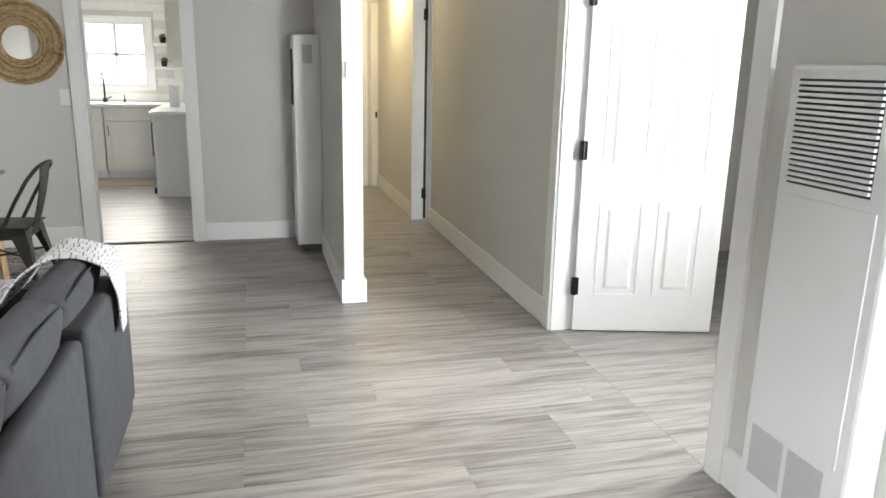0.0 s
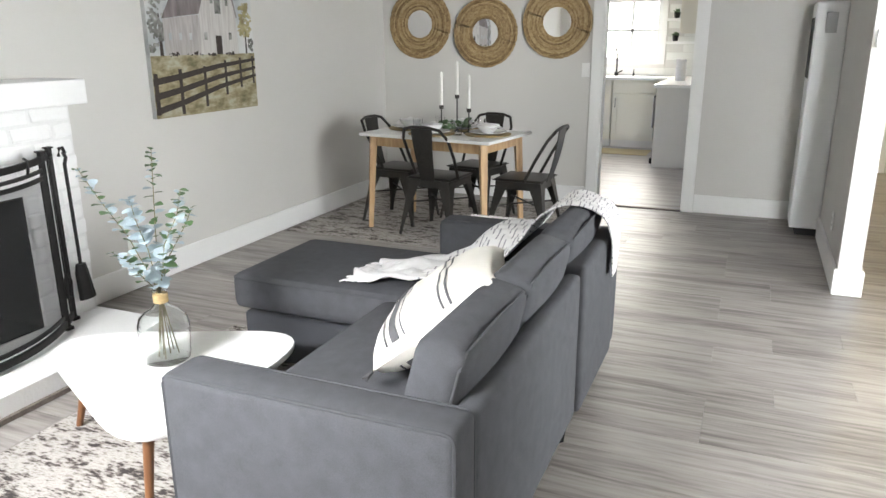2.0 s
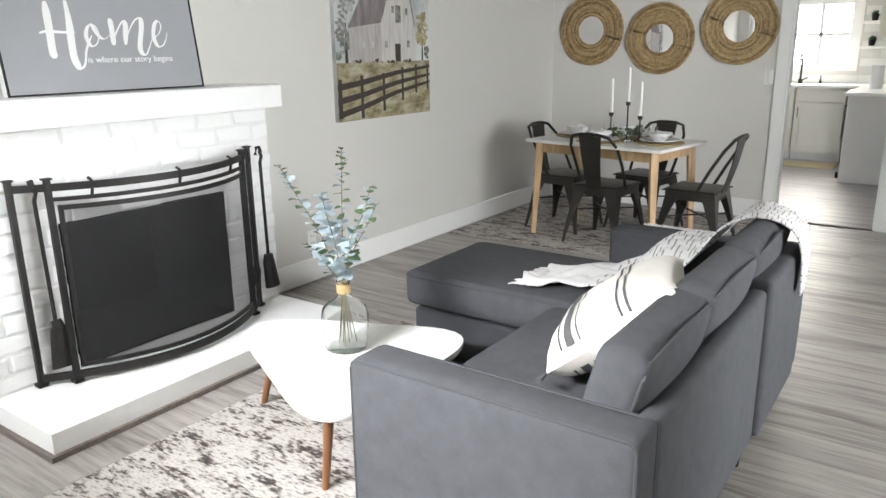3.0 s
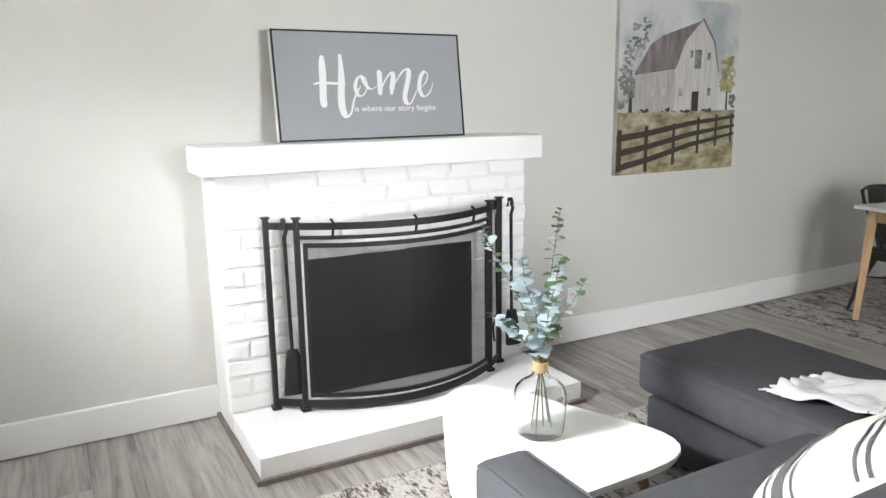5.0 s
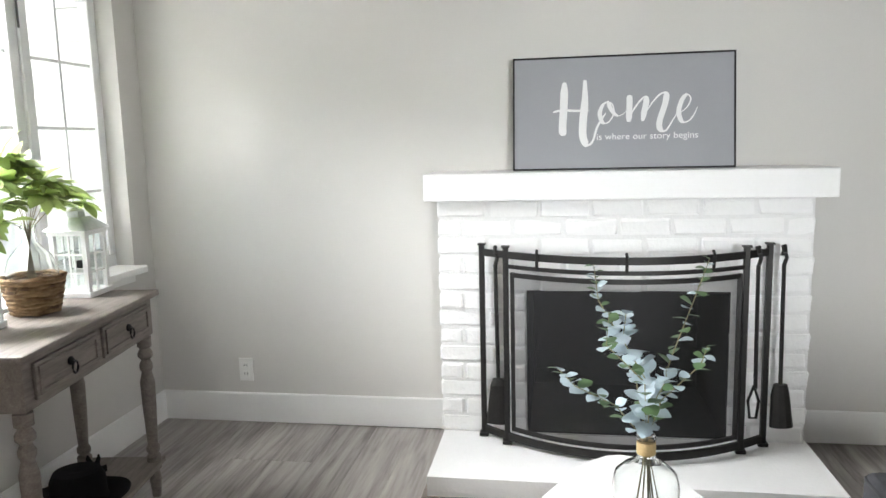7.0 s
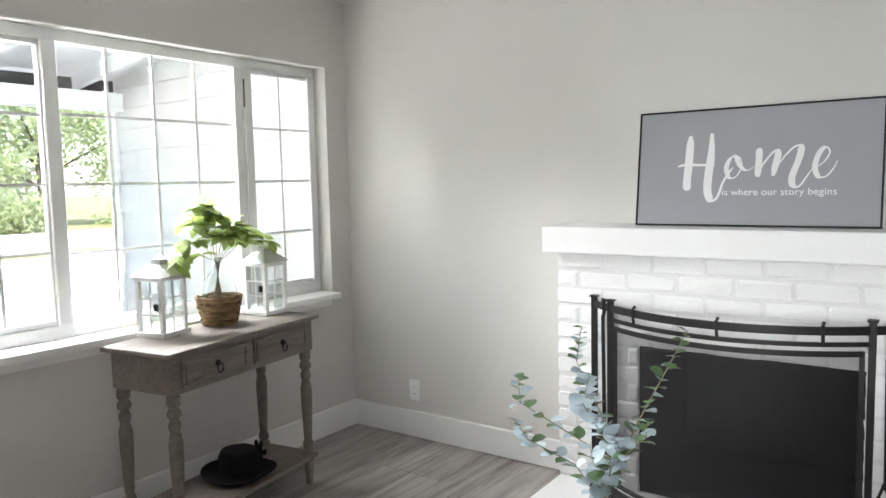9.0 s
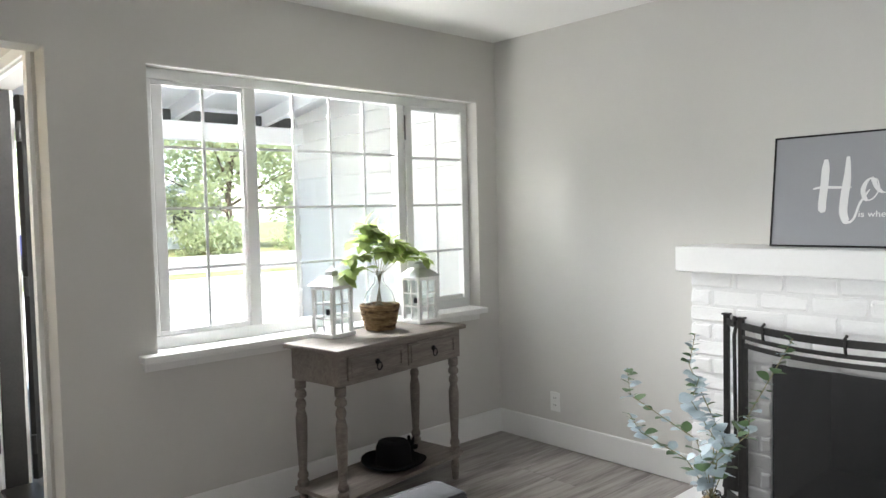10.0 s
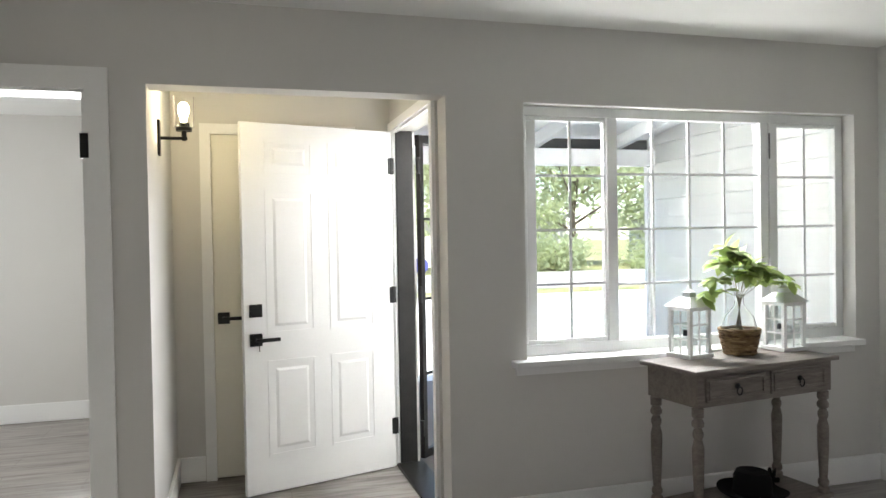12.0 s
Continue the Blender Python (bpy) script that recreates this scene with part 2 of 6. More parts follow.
TREELEAF = mat("garden_foliage", (0.40, 0.44, 0.29), 0.8, var=0.2, scale=2, fine=8, bump=0.2)
for m_, c_ in ((TREELEAF, (0.50, 0.56, 0.34, 1)), (LEAFG, (0.40, 0.50, 0.16, 1))):
    nt_ = m_.node_tree
    tr_, mi_ = nt_.nodes.new("ShaderNodeBsdfTranslucent"), nt_.nodes.new("ShaderNodeMixShader")
    tr_.inputs[0].default_value = c_
    mi_.inputs[0].default_value = 0.5
    nt_.links.new(nt_.nodes["Principled BSDF"].outputs[0], mi_.inputs[1])
    nt_.links.new(tr_.outputs[0], mi_.inputs[2])
    nt_.links.new(mi_.outputs[0], nt_.nodes["Material Output"].inputs[0])
BARK = mat("bark", (0.12, 0.09, 0.07), 0.9, var=0.3, scale=8, fine=30, bump=0.6)
BASKET = ramp_mat("woven_basket", [(0.3, (0.075, 0.04, 0.018)), (0.5, (0.20, 0.125, 0.06)), (0.75, (0.36, 0.25, 0.14))], 22, rough=0.8, detail=6, bump=0.6, rnd=0.25)
TWINE = mat("twine", (0.40, 0.29, 0.14), 0.9, var=0.25, scale=40, fine=200, bump=0.6)
FELT = mat("black_felt", (0.010, 0.010, 0.011), 0.95, var=0.3, fine=200, bump=0.4, spec=0.1)
WAX = mat("white_wax", (0.82, 0.81, 0.78), 0.45, var=0.02)
CHINA = mat("white_china", (0.80, 0.80, 0.80), 0.15, var=0.01, bump=0)
GOLDRIM = mat("gold_rattan", (0.36, 0.26, 0.10), 0.45, 0.3, var=0.2, scale=40)
CABINET = mat("cream_cabinet", (0.66, 0.63, 0.55), 0.45, var=0.02)
COUNTER = mat("white_quartz", (0.76, 0.76, 0.75), 0.25, var=0.04, scale=8)
TILE = mat("white_tile", (0.76, 0.76, 0.73), 0.2, var=0.02, rnd=0.4)
CREAMDOOR = mat("hall_door_paint", (0.76, 0.74, 0.66), 0.45, var=0.02)
ZINC = mat("lantern_roof_metal", (0.50, 0.51, 0.51), 0.5, 0.4, var=0.15, scale=20)
PLASTIC = mat("white_plastic", (0.78, 0.78, 0.76), 0.35, var=0.01, bump=0)
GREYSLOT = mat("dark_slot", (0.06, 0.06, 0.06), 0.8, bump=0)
HEATER = mat("heater_enamel", (0.78, 0.79, 0.80), 0.35, var=0.015, fine=90, bump=0.03)
HEATGR = mat("heater_grey_vent", (0.50, 0.51, 0.52), 0.5, var=0.05)
GREYCAB = mat("pale_grey_panel", (0.62, 0.60, 0.57), 0.5, var=0.03)
TANMAT = mat("tan_mat", (0.50, 0.42, 0.25), 0.95, var=0.15, fine=200, bump=0.5)
CARPAINT = mat("blue_car_paint", (0.05, 0.06, 0.22), 0.25, 0.3, coat=0.5, bump=0)
ROOFING = mat("pale_roof", (0.50, 0.49, 0.47), 0.85, var=0.1, scale=2)

# ---- building helpers ----


def box(bm, x0, x1, y0, y1, z0, z1):
    v = [bm.verts.new(p) for p in ((x0, y0, z0), (x1, y0, z0), (x1, y1, z0), (x0, y1, z0), (x0, y0, z1), (x1, y0, z1), (x1, y1, z1), (x0, y1, z1))]
    for f in ((3, 2, 1, 0), (4, 5, 6, 7), (0, 1, 5, 4), (1, 2, 6, 5), (2, 3, 7, 6), (3, 0, 4, 7)):
        bm.faces.new([v[i] for i in f])
    return v


def cbox(*b, bevel=0.0, seg=2):
    """A box of its own, with rounded edges if wanted."""
    bm = bmesh.new()
    box(bm, *b)
    if bevel:
        bmesh.ops.bevel(bm, geom=bm.edges[:], offset=bevel, segments=seg, affect="EDGES", profile=0.6)
    return bm


def lathe(bm, profile, n=24, at=(0, 0, 0), axis="Z"):
    rings = []
    for r, z in profile:
        ring = []
        for i in range(n):
            a = 2 * math.pi * i / n
            p = (r * math.cos(a), r * math.sin(a), z)
            if axis == "Y":
                p = (p[0], p[2], p[1])
            elif axis == "X":
                p = (p[2], p[0], p[1])
            ring.append(bm.verts.new((p[0] + at[0], p[1] + at[1], p[2] + at[2])))
        rings.append(ring)
    for a, b in zip(rings, rings[1:]):
        for i in range(n):
            bm.faces.new((a[i], a[(i + 1) % n], b[(i + 1) % n], b[i]))
    for ring, (r, _) in ((rings[0], profile[0]), (rings[-1], profile[-1])):
        if r > 1e-5:
            bm.faces.new(ring)
    return bm


def tube(bm, pts, r, n=8, taper=1.0, flat=1.0):
    """A round bar along a line of points."""
    pts = [Vector(p) for p in pts]
    rings = []
    for i, p in enumerate(pts):
        d = (pts[min(i + 1, len(pts) - 1)] - pts[max(i - 1, 0)]).normalized()
        up = Vector((0, 0, 1)) if abs(d.z) < 0.95 else Vector((1, 0, 0))
        s = d.cross(up).normalized()
        u = s.cross(d)
        rr = r * (1 + (taper - 1) * i / max(1, len(pts) - 1))
        rings.append([bm.verts.new(p + s * rr * math.cos(2 * math.pi * k / n) + u * rr * flat * math.sin(2 * math.pi * k / n)) for k in range(n)])
    for a, b in zip(rings, rings[1:]):
        for k in range(n):
            bm.faces.new((a[k], a[(k + 1) % n], b[(k + 1) % n], b[k]))
    bm.faces.new(rings[0])
    bm.faces.new(rings[-1])
    return bm


def finish(bm, smooth=False, angle=40):
    bmesh.ops.recalc_face_normals(bm, faces=bm.faces[:])
    data = bpy.data.meshes.new("mesh")
    bm.to_mesh(data)
    bm.free()
    if smooth:
        for p in data.polygons:
            p.use_smooth = True
        data.set_sharp_from_angle(angle=radians(angle))
    return data


def part(name, bm, material, parent=None, label="", smooth=False, m=None):
    """Links a bmesh as one mesh object, under a thing or a part if one is given."""
    data = finish(bm, smooth) if isinstance(bm, bmesh.types.BMesh) else bm
    if not data.materials:
        data.materials.append(material)
    ob = new(name, data)
    if parent:
        ob.parent = parent
    if m is not None:
        ob.matrix_local = m
    if label:
        ob["label"] = label
    return ob


def thing(name, label, category, m=None, group=""):
    ob = new(name)
    ob.empty_display_size = 0.1
    if m is not None:
        ob.matrix_local = m
    return tagged(ob, label, category, group)


def struct(name, bm, material, label, category="", smooth=False):
    ob = part(name, bm, material, None, smooth=smooth)
    return tagged(ob, label, category or name.split("_")[0], kind="structure")


def holed(bm, axis, a0, a1, b0, b1, z0, z1, holes=()):
    """A wall from a0 to a1 along an axis, b0 to b1 thick, with openings (a, a, z, z) cut through."""
    cuts_a = sorted({a0, a1, *[h[0] for h in holes], *[h[1] for h in holes]})
    cuts_z = sorted({z0, z1, *[h[2] for h in holes], *[h[3] for h in holes]})
    cuts_a = [c for c in cuts_a if a0 <= c <= a1]
    cuts_z = [c for c in cuts_z if z0 <= c <= z1]
    for p, q in zip(cuts_a, cuts_a[1:]):
        for r, s in zip(cuts_z, cuts_z[1:]):
            ma, mz = (p + q) / 2, (r + s) / 2
            if any(h[0] < ma < h[1] and h[2] < mz < h[3] for h in holes):
                continue
            if axis == "x":
                box(bm, p, q, b0, b1, r, s)
            else:
                box(bm, b0, b1, p, q, r, s)
    bmesh.ops.remove_doubles(bm, verts=bm.verts[:], dist=0.0005)
    return bm


H = 2.42
XW, YS, YN = -3.33, -0.26, 6.335
XH = 1.40

# ---- structure ----
struct("wall_west", holed(bmesh.new(), "y", -0.40, YN + 0.12, XW - 0.14, XW, 0, H, [(1.55, 2.36, 0.10, 0.72)]), WALL, "light greige painted wall behind the fireplace", "wall")
struct("wall_south", holed(bmesh.new(), "x", XW, 3.7, -0.40, YS, 0, H, [(-3.165, -1.20, 0.80, 2.045), (-0.812, 0.485, 0, 2.063), (0.718, 1.36, 0, 2.03)]), WALL, "light greige painted wall with the front window and the entry opening", "wall")
struct("wall_north", holed(bmesh.new(), "x", XW, 0.36, YN, YN + 0.12, 0, H, [(-1.338, -0.624, 0, 2.06)]), WALL, "light greige painted wall with the opening to the kitchen", "wall")
struct("wall_stub", cbox(0.352, 0.468, 4.535, 9.0, 0, H, bevel=0.004), WALL, "short greige dividing wall beside the hall", "wall")
struct("wall_hall", holed(bmesh.new(), "y", YS, 6.70, XH, XH + 0.115, 0, H, [(2.39, 3.86, 0, 2.04)]), WALL, "greige wall with the heater and a bedroom doorway", "wall")
struct("wall_hall_return", cbox(1.285, XH + 0.13, 6.93, 9.0, 0, H), WALL, "greige hall wall past a doorway", "wall")
struct("wall_hall_end", holed(bmesh.new(), "x", 0.40, 1.60, 8.95, 9.05, 0, H, [(0.62, 1.09, 0, 2.03)]), WALL, "greige end wall of the hall", "wall")
bm = bmesh.new()
box(bm, XW - 0.14, 3.7, -0.40, 9.05, H, H + 0.08)
box(bm, -4.2, 0.36, 9.05, 10.6, H, H + 0.08)
box(bm, -0.94, 3.7, -3.9, -0.40, H, H + 0.08)
struct("ceiling", bm, CEIL, "flat white textured ceiling", "ceiling")
# kitchen shell
struct("wall_kitchen_back", holed(bmesh.new(), "x", -4.2, 0.36, 10.36, 10.48, 0, H, [(-2.12, -1.36, 1.07, 1.87)]), WALL, "white kitchen wall with a window over the sink", "wall")
struct("wall_kitchen_side", cbox(-4.3, -4.2, YN + 0.12, 10.48, 0, H), WALL, "plain kitchen side wall", "wall")
# bedroom and front bedroom shells
bm = bmesh.new()
box(bm, 3.7, 3.8, -3.9, 6.8, 0, H)
box(bm, XH + 0.13, 3.7, 5.3, 5.4, 0, H)
struct("wall_bedrooms_far", bm, WALL, "plain greige bedroom walls", "wall")
struct("wall_front_bedroom", cbox(0.6, 3.7, -3.50, -3.39, 0, H), WALL, "plain pale grey front bedroom wall", "wall")
struct("wall_entry_left", cbox(0.488, 0.60, -3.75, -0.40, 0, H), WALL, "entry side wall with a wall lamp", "wall")
struct("wall_entry_back", holed(bmesh.new(), "x", -0.80, 0.488, -1.58, -1.47, 0, H, [(-0.52, 0.27, 0, 2.03)]), WALL, "entry back wall with a closet door", "wall")
struct("wall_entry_right", holed(bmesh.new(), "y", -1.66, -0.40, -0.94, -0.80, 0, H, [(-1.40, -0.46, 0, 2.06)]), WALL, "entry wall with the front doorway", "wall")

# trim, frames and baseboards


def base(x0, x1, y0, y1):
    bm = cbox(x0, x1, y0, y1, 0.006, 0.15)
    bmesh.ops.bevel(bm, geom=[e for e in bm.edges if min(v.co.z for v in e.verts) > 0.1], offset=0.004, segments=2, affect="EDGES")
    return struct("baseboard", bm, TRIM, "tall white painted baseboard along the wall", "baseboard")


T = 0.016
base(XW, XW + T, YS, 1.19)
base(XW, XW + T, 2.675, YN)
base(XW + T, -0.826, YS, YS + T)
base(0.50, 0.627, YS, YS + T)
base(XW + T, -1.432, YN - T, YN)
base(-0.535, 0.352, YN - T, YN)
base(0.352 - T, 0.352, 4.535, 5.83)
base(0.352 - T, 0.468 + T, 4.535 - T, 4.535)
base(0.468, 0.468 + T, 4.535, 8.95)
base(XH - T, XH, 3.93, 6.68)
base(XH - T, XH, YS, 2.295)
base(1.285 - T, 1.285, 6.93, 8.95)
base(0.488 - T, 0.488, -1.47, -0.41)
base(0.335, 0.488 - T, -1.47, -1.47 + T)
base(0.62, 3.7, -3.39, -3.39 + T)


def casing(name, axis, a0, a1, z1, face, out, w=0.09, t=0.018, label="white painted door casing", depth=0.0):
    """Casing boards on a wall's face round an opening, with the lining of its jambs."""
    bm = bmesh.new()
    lo, hi = min(face, face + out * t), max(face, face + out * t)
    pieces = [(a0 - w, a0, 0, z1 + w), (a1, a1 + w, 0, z1 + w), (a0, a1, z1, z1 + w)]
    for p, q, r, s in pieces:
        box(bm, *((p, q, lo, hi) if axis == "x" else (lo, hi, p, q)), r, s)
    if depth:
        lo, hi = sorted((face + out * 0.003, face - out * depth))
        for p, q, r, s in ((a0, a0 + 0.012, 0, z1), (a1 - 0.012, a1, 0, z1), (a0, a1, z1 - 0.012, z1)):
            box(bm, *((p, q, lo, hi) if axis == "x" else (lo, hi, p, q)), r, s)
    return struct(name, bm, TRIM, label, "trim")


casing("trim_kitchen_opening", "x", -1.338, -0.624, 2.06, YN, -1, 0.085, depth=0.123)
casing("trim_bedroom_opening", "y", 2.39, 3.86, 2.04, XH, -1, 0.09, depth=0.118)
casing("trim_front_bedroom", "x", 0.718, 1.36, 2.03, YS, 1, 0.09, depth=0.143)
casing("trim_closet_door", "x", -0.52, 0.27, 2.03, -1.47, 1, 0.06)
casing("trim_front_doorway", "y", -1.40, -0.46, 2.06, -0.80, 1, 0.05, depth=0.02)
# far doorway in the hall: jamb, stop and hinges
struct("trim_hall_doorway", cbox(1.262, 1.372, 6.895, 6.928, 0, 2.05, bevel=0.003), TRIM, "white door jamb in the hall", "trim")
struct("trim_hall_doorway_edge", cbox(1.392, 1.42, 6.70, 6.72, 0, 2.05, bevel=0.003), TRIM, "white casing edge in the hall", "trim")
struct("trim_hall_doorway_head", cbox(1.25, 1.40, 6.88, 6.928, 2.05, 2.13, bevel=0.003), TRIM, "white head casing in the hall", "trim")

bm = bmesh.new()
box(bm, -4.3, 3.8, -3.9, 10.5, -0.06, -0.002)
floor = struct("floor", bm, SUBFLOOR, "grey-brown wood-look vinyl plank floor", "floor")


def drawn_door(thing_ob, w, h, material, both=True):
    """A six-panel door slab in its local frame: x from the hinge, z up, 36 mm thick, with raised panels."""
    slab = part("slab", cbox(0, w, -0.018, 0.018, 0.008, h, bevel=0.002, seg=1), material, thing_ob)
    rows = ((0.10, 0.36), (0.43, 0.82), (0.865, 0.955))
    for z0, z1 in rows:
        for x0, x1 in ((0.14, 0.45), (0.55, 0.86)):
            for s in (-1, 1):
                bm = bmesh.new()
                a = (x0 * w, x1 * w, z0 * h, z1 * h)
                y0, y1 = s * 0.018, s * 0.0215
                mould = 0.016
                for p, q, r, t in ((a[0], a[1], a[2], a[2] + mould), (a[0], a[1], a[3] - mould, a[3]), (a[0], a[0] + mould, a[2] + mould, a[3] - mould), (a[1] - mould, a[1], a[2] + mould, a[3] - mould)):
                    box(bm, p, q, min(y0, y1), max(y0, y1), r, t)
                i = 0.045
                v = [bm.verts.new((x, s * 0.018, z)) for x, z in ((a[0] + i, a[2] + i), (a[1] - i, a[2] + i), (a[1] - i, a[3] - i), (a[0] + i, a[3] - i))]
                i = 0.06
                u = [bm.verts.new((x, s * 0.0235, z)) for x, z in ((a[0] + i, a[2] + i), (a[1] - i, a[2] + i), (a[1] - i, a[3] - i), (a[0] + i, a[3] - i))]
                bm.faces.new(u)
                for k in range(4):
                    bm.faces.new((v[k], v[(k + 1) % 4], u[(k + 1) % 4], u[k]))
                part("panel", bm, material, slab)
    return slab


def hinge(parent, x, y, z):
    bm = cbox(x - 0.020, x + 0.020, y - 0.004, y + 0.004, z - 0.048, z + 0.048)
    tube(bm, [(x, y, z - 0.05), (x, y, z + 0.05)], 0.008)
    return part("hinge", bm, BLACK, parent, "black steel hinge")


def lever(parent, x, y, z, s, toward):
    """A square rose with a lever on the face s of a slab."""
    bm = cbox(x - 0.034, x + 0.034, min(y, y + s * 0.012), max(y, y + s * 0.012), z - 0.034, z + 0.034, bevel=0.002, seg=1)
    tube(bm, [(x, y, z), (x, y + s * 0.05, z)], 0.010)
    box(bm, min(x, x + toward * 0.12), max(x, x + toward * 0.12), min(y + s * 0.045, y + s * 0.058), max(y + s * 0.045, y + s * 0.058), z - 0.010, z + 0.010)
    return part("handle", bm, BLACK, parent, "matt black square lever handle")


d = thing("front_door", "white six-panel front door standing open in the entry", "door", pose(-0.770, -1.365, 0, 0, 0, 16.8))
drawn_door(d, 0.92, 2.05, DOORP)
for z in (0.26, 1.06, 1.84):
    hinge(d, 0.0, 0.02, z)
lever(d, 0.855, 0.018, 0.86, 1, -1)
part("deadbolt", cbox(0.82, 0.89, 0.018, 0.034, 0.985, 1.055, bevel=0.003, seg=1), BLACK, d, "matt black square deadbolt")
part("key", cbox(0.848, 0.852, 0.06, 0.064, 0.80, 0.85), GUNMETAL, d)
d = thing("closet_door", "white panelled closet door, closed, in the entry", "door", pose(-0.52, -1.495, 0))
drawn_door(d, 0.79, 2.03, CREAMDOOR)
# unseen panel added close behind the door to stop sun leaking round it
struct("wall_closet_back", cbox(-0.80, 0.488, -1.66, -1.585, 0, H), WALL, "unseen panel behind the closet door, blocking outside light", "wall")
lever(d, 0.735, 0.018, 0.95, 1, -1)
d = thing("bedroom_door", "white six-panel bedroom door standing open with black hinges", "door", pose(1.512, 3.835, 0, 0, 0, -14))
drawn_door(d, 0.76, 2.03, DOORP)
for z in (0.26, 0.99, 1.75):
    hinge(d, 0.0, -0.02, z)
d = thing("hall_door", "white hall door standing ajar at the hall's end", "door", pose(1.078, 8.975, 0, 0, 0, 165))
drawn_door(d, 0.44, 2.02, CREAMDOOR)
for z in (0.27, 1.68):
    hinge(d, -0.004, 0.03, z)
casing("trim_hall_end", "x", 0.62, 1.09, 2.03, 8.95, -1, 0.075)
bm = cbox(1.20, 1.284, 8.90, 8.949, 0, 2.08, bevel=0.004, seg=1)
struct("trim_hall_end_side", bm, CREAMDOOR, "cream door casing beside the hall's end door", "trim")
d2 = thing("strike_plate", "small dark strike plate on the hall's door casing", "door hardware", pose(1.262, 8.899, 0.84))
part("plate", cbox(-0.012, 0.012, -0.004, 0.001, -0.035, 0.035), BLACK, d2)
part("handle", lathe(bmesh.new(), [(0.0, 0.0), (0.018, 0.0), (0.012, 0.02), (0.026, 0.04), (0.02, 0.06), (0, 0.062)], 12, (0.40, 0.08, 0.98), "Y"), BLACK, d, "dark round knob")
# a dark strip stands in for the shaded gap beside the jamb
d = thing("hall_room_door", "dark strip for the shaded gap at the hall's door jamb, with black hinges", "door", pose(1.374, 6.91, 0))
part("slab", cbox(0, 0.024, -0.004, 0.018, 0.01, 2.04), GUNMETAL, d)
for z in (0.25, 1.84):
    hinge(d, 0.002, -0.02, z)
d = thing("front_bedroom_hinges", "black hinge leaves on the front bedroom's door jamb", "hinge", pose(0.718, -0.24, 0))
for z in (0.22, 1.80):
    part("leaf", cbox(-0.014, 0.018, -0.02, 0.003, z - 0.05, z + 0.05), BLACK, d)

# ---- front window ----
w = tagged(new("window_1"), "white vinyl front window with three gridded panels", "window", kind="structure")
FY0, FY1 = -0.395, -0.345


def rail(x0, x1, z0, z1, y0=FY0, y1=FY1, name="window_frame"):
    return part(name, cbox(x0, x1, y0, y1, z0, z1, bevel=0.003, seg=1), WINFRAME, w)


rail(-3.165, -1.20, 0.797, 0.862)
rail(-3.165, -1.20, 1.995, 2.045)
rail(-3.165, -3.115, 0.862, 1.995)
rail(-1.25, -1.20, 0.862, 1.995)
rail(-1.742, -1.684, 0.862, 1.995, FY0, FY1 + 0.01)
rail(-2.662, -2.612, 0.862, 1.995, FY0, FY1 + 0.006)
rail(-2.714, -2.664, 0.862, 1.995, FY0, FY1 + 0.014)
for x0, x1 in ((-1.684, -1.25), (-3.115, -2.714)):
    rail(x0, x1, 0.862, 0.884, -0.388, -0.352, "sash")
    rail(x0, x1, 1.975, 1.995, -0.388, -0.352, "sash")
rail(-1.30, -1.25, 0.884, 1.975, -0.388, -0.352, "sash")
rail(-1.684, -1.676, 0.884, 1.975, -0.388, -0.352, "sash")


def lites(x0, x1, z0, z1, cols, rows):
    pane = part("pane", cbox(x0, x1, -0.372, -0.368, z0, z1), PANE, w)
    pane.visible_shadow = False
    for i in range(1, cols):
        x = x0 + (x1 - x0) * i / cols
        part("muntin", cbox(x - 0.006, x + 0.006, -0.366, -0.357, z0, z1), WINFRAME, w)
    for i in range(1, rows):
        z = z0 + (z1 - z0) * i / rows
        part("muntin", cbox(x0, x1, -0.3675, -0.3585, z - 0.006, z + 0.006), WINFRAME, w)


lites(-1.676, -1.30, 0.884, 1.975, 2, 4)
lites(-2.612, -1.742, 0.862, 1.995, 4, 4)
lites(-3.115, -2.714, 0.884, 1.975, 2, 4)
bm = cbox(-3.165, -1.12, -0.39, -0.19, 0.775, 0.807, bevel=0.006, seg=2)
box(bm, -3.14, -1.14, YS, YS + 0.018, 0.735, 0.775)
part("window_sill", bm, TRIM, w)
for z0, z1 in ((1.40, 1.49), (1.60, 1.63), (1.80, 1.94)):
    part("latch", cbox(-2.667, -2.661, -0.337, -0.326, z0, z1, bevel=0.003, seg=1), GREYSLOT if z1 > 1.7 else PLASTIC, w)
struct("trim_window_track", cbox(-3.165, -1.20, -0.275, -0.2615, 2.040, 2.0445), TRIM, "thin metal track over the window", "trim")

# ---- fireplace ----
f = thing("fireplace", "white painted brick fireplace with a thick mantel and a raised hearth", "fireplace")
FX, FY_0, FY_1 = -3.07, 1.187, 2.66
bm = bmesh.new()
holed(bm, "y", FY_0 + 0.004, FY_1 - 0.004, XW, FX - 0.006, 0.0, 1.095, [(1.55, 2.36, 0.10, 0.72)])
part("surround", bm, MORTAR, f, "white painted brickwork")
bm = bmesh.new()
for b in ((XW - 0.40, XW - 0.38, 1.50, 2.41, 0.05, 0.80), (XW - 0.38, FX - 0.008, 1.552, 1.558, 0.104, 0.717), (XW - 0.38, FX - 0.008, 2.352, 2.358, 0.104, 0.717), (XW - 0.38, FX - 0.008, 1.558, 2.352, 0.711, 0.717), (XW - 0.38, FX - 0.008, 1.558, 2.352, 0.104, 0.108)):
    box(bm, *b)
part("firebox", bm, SOOT, f, "soot-black firebox")
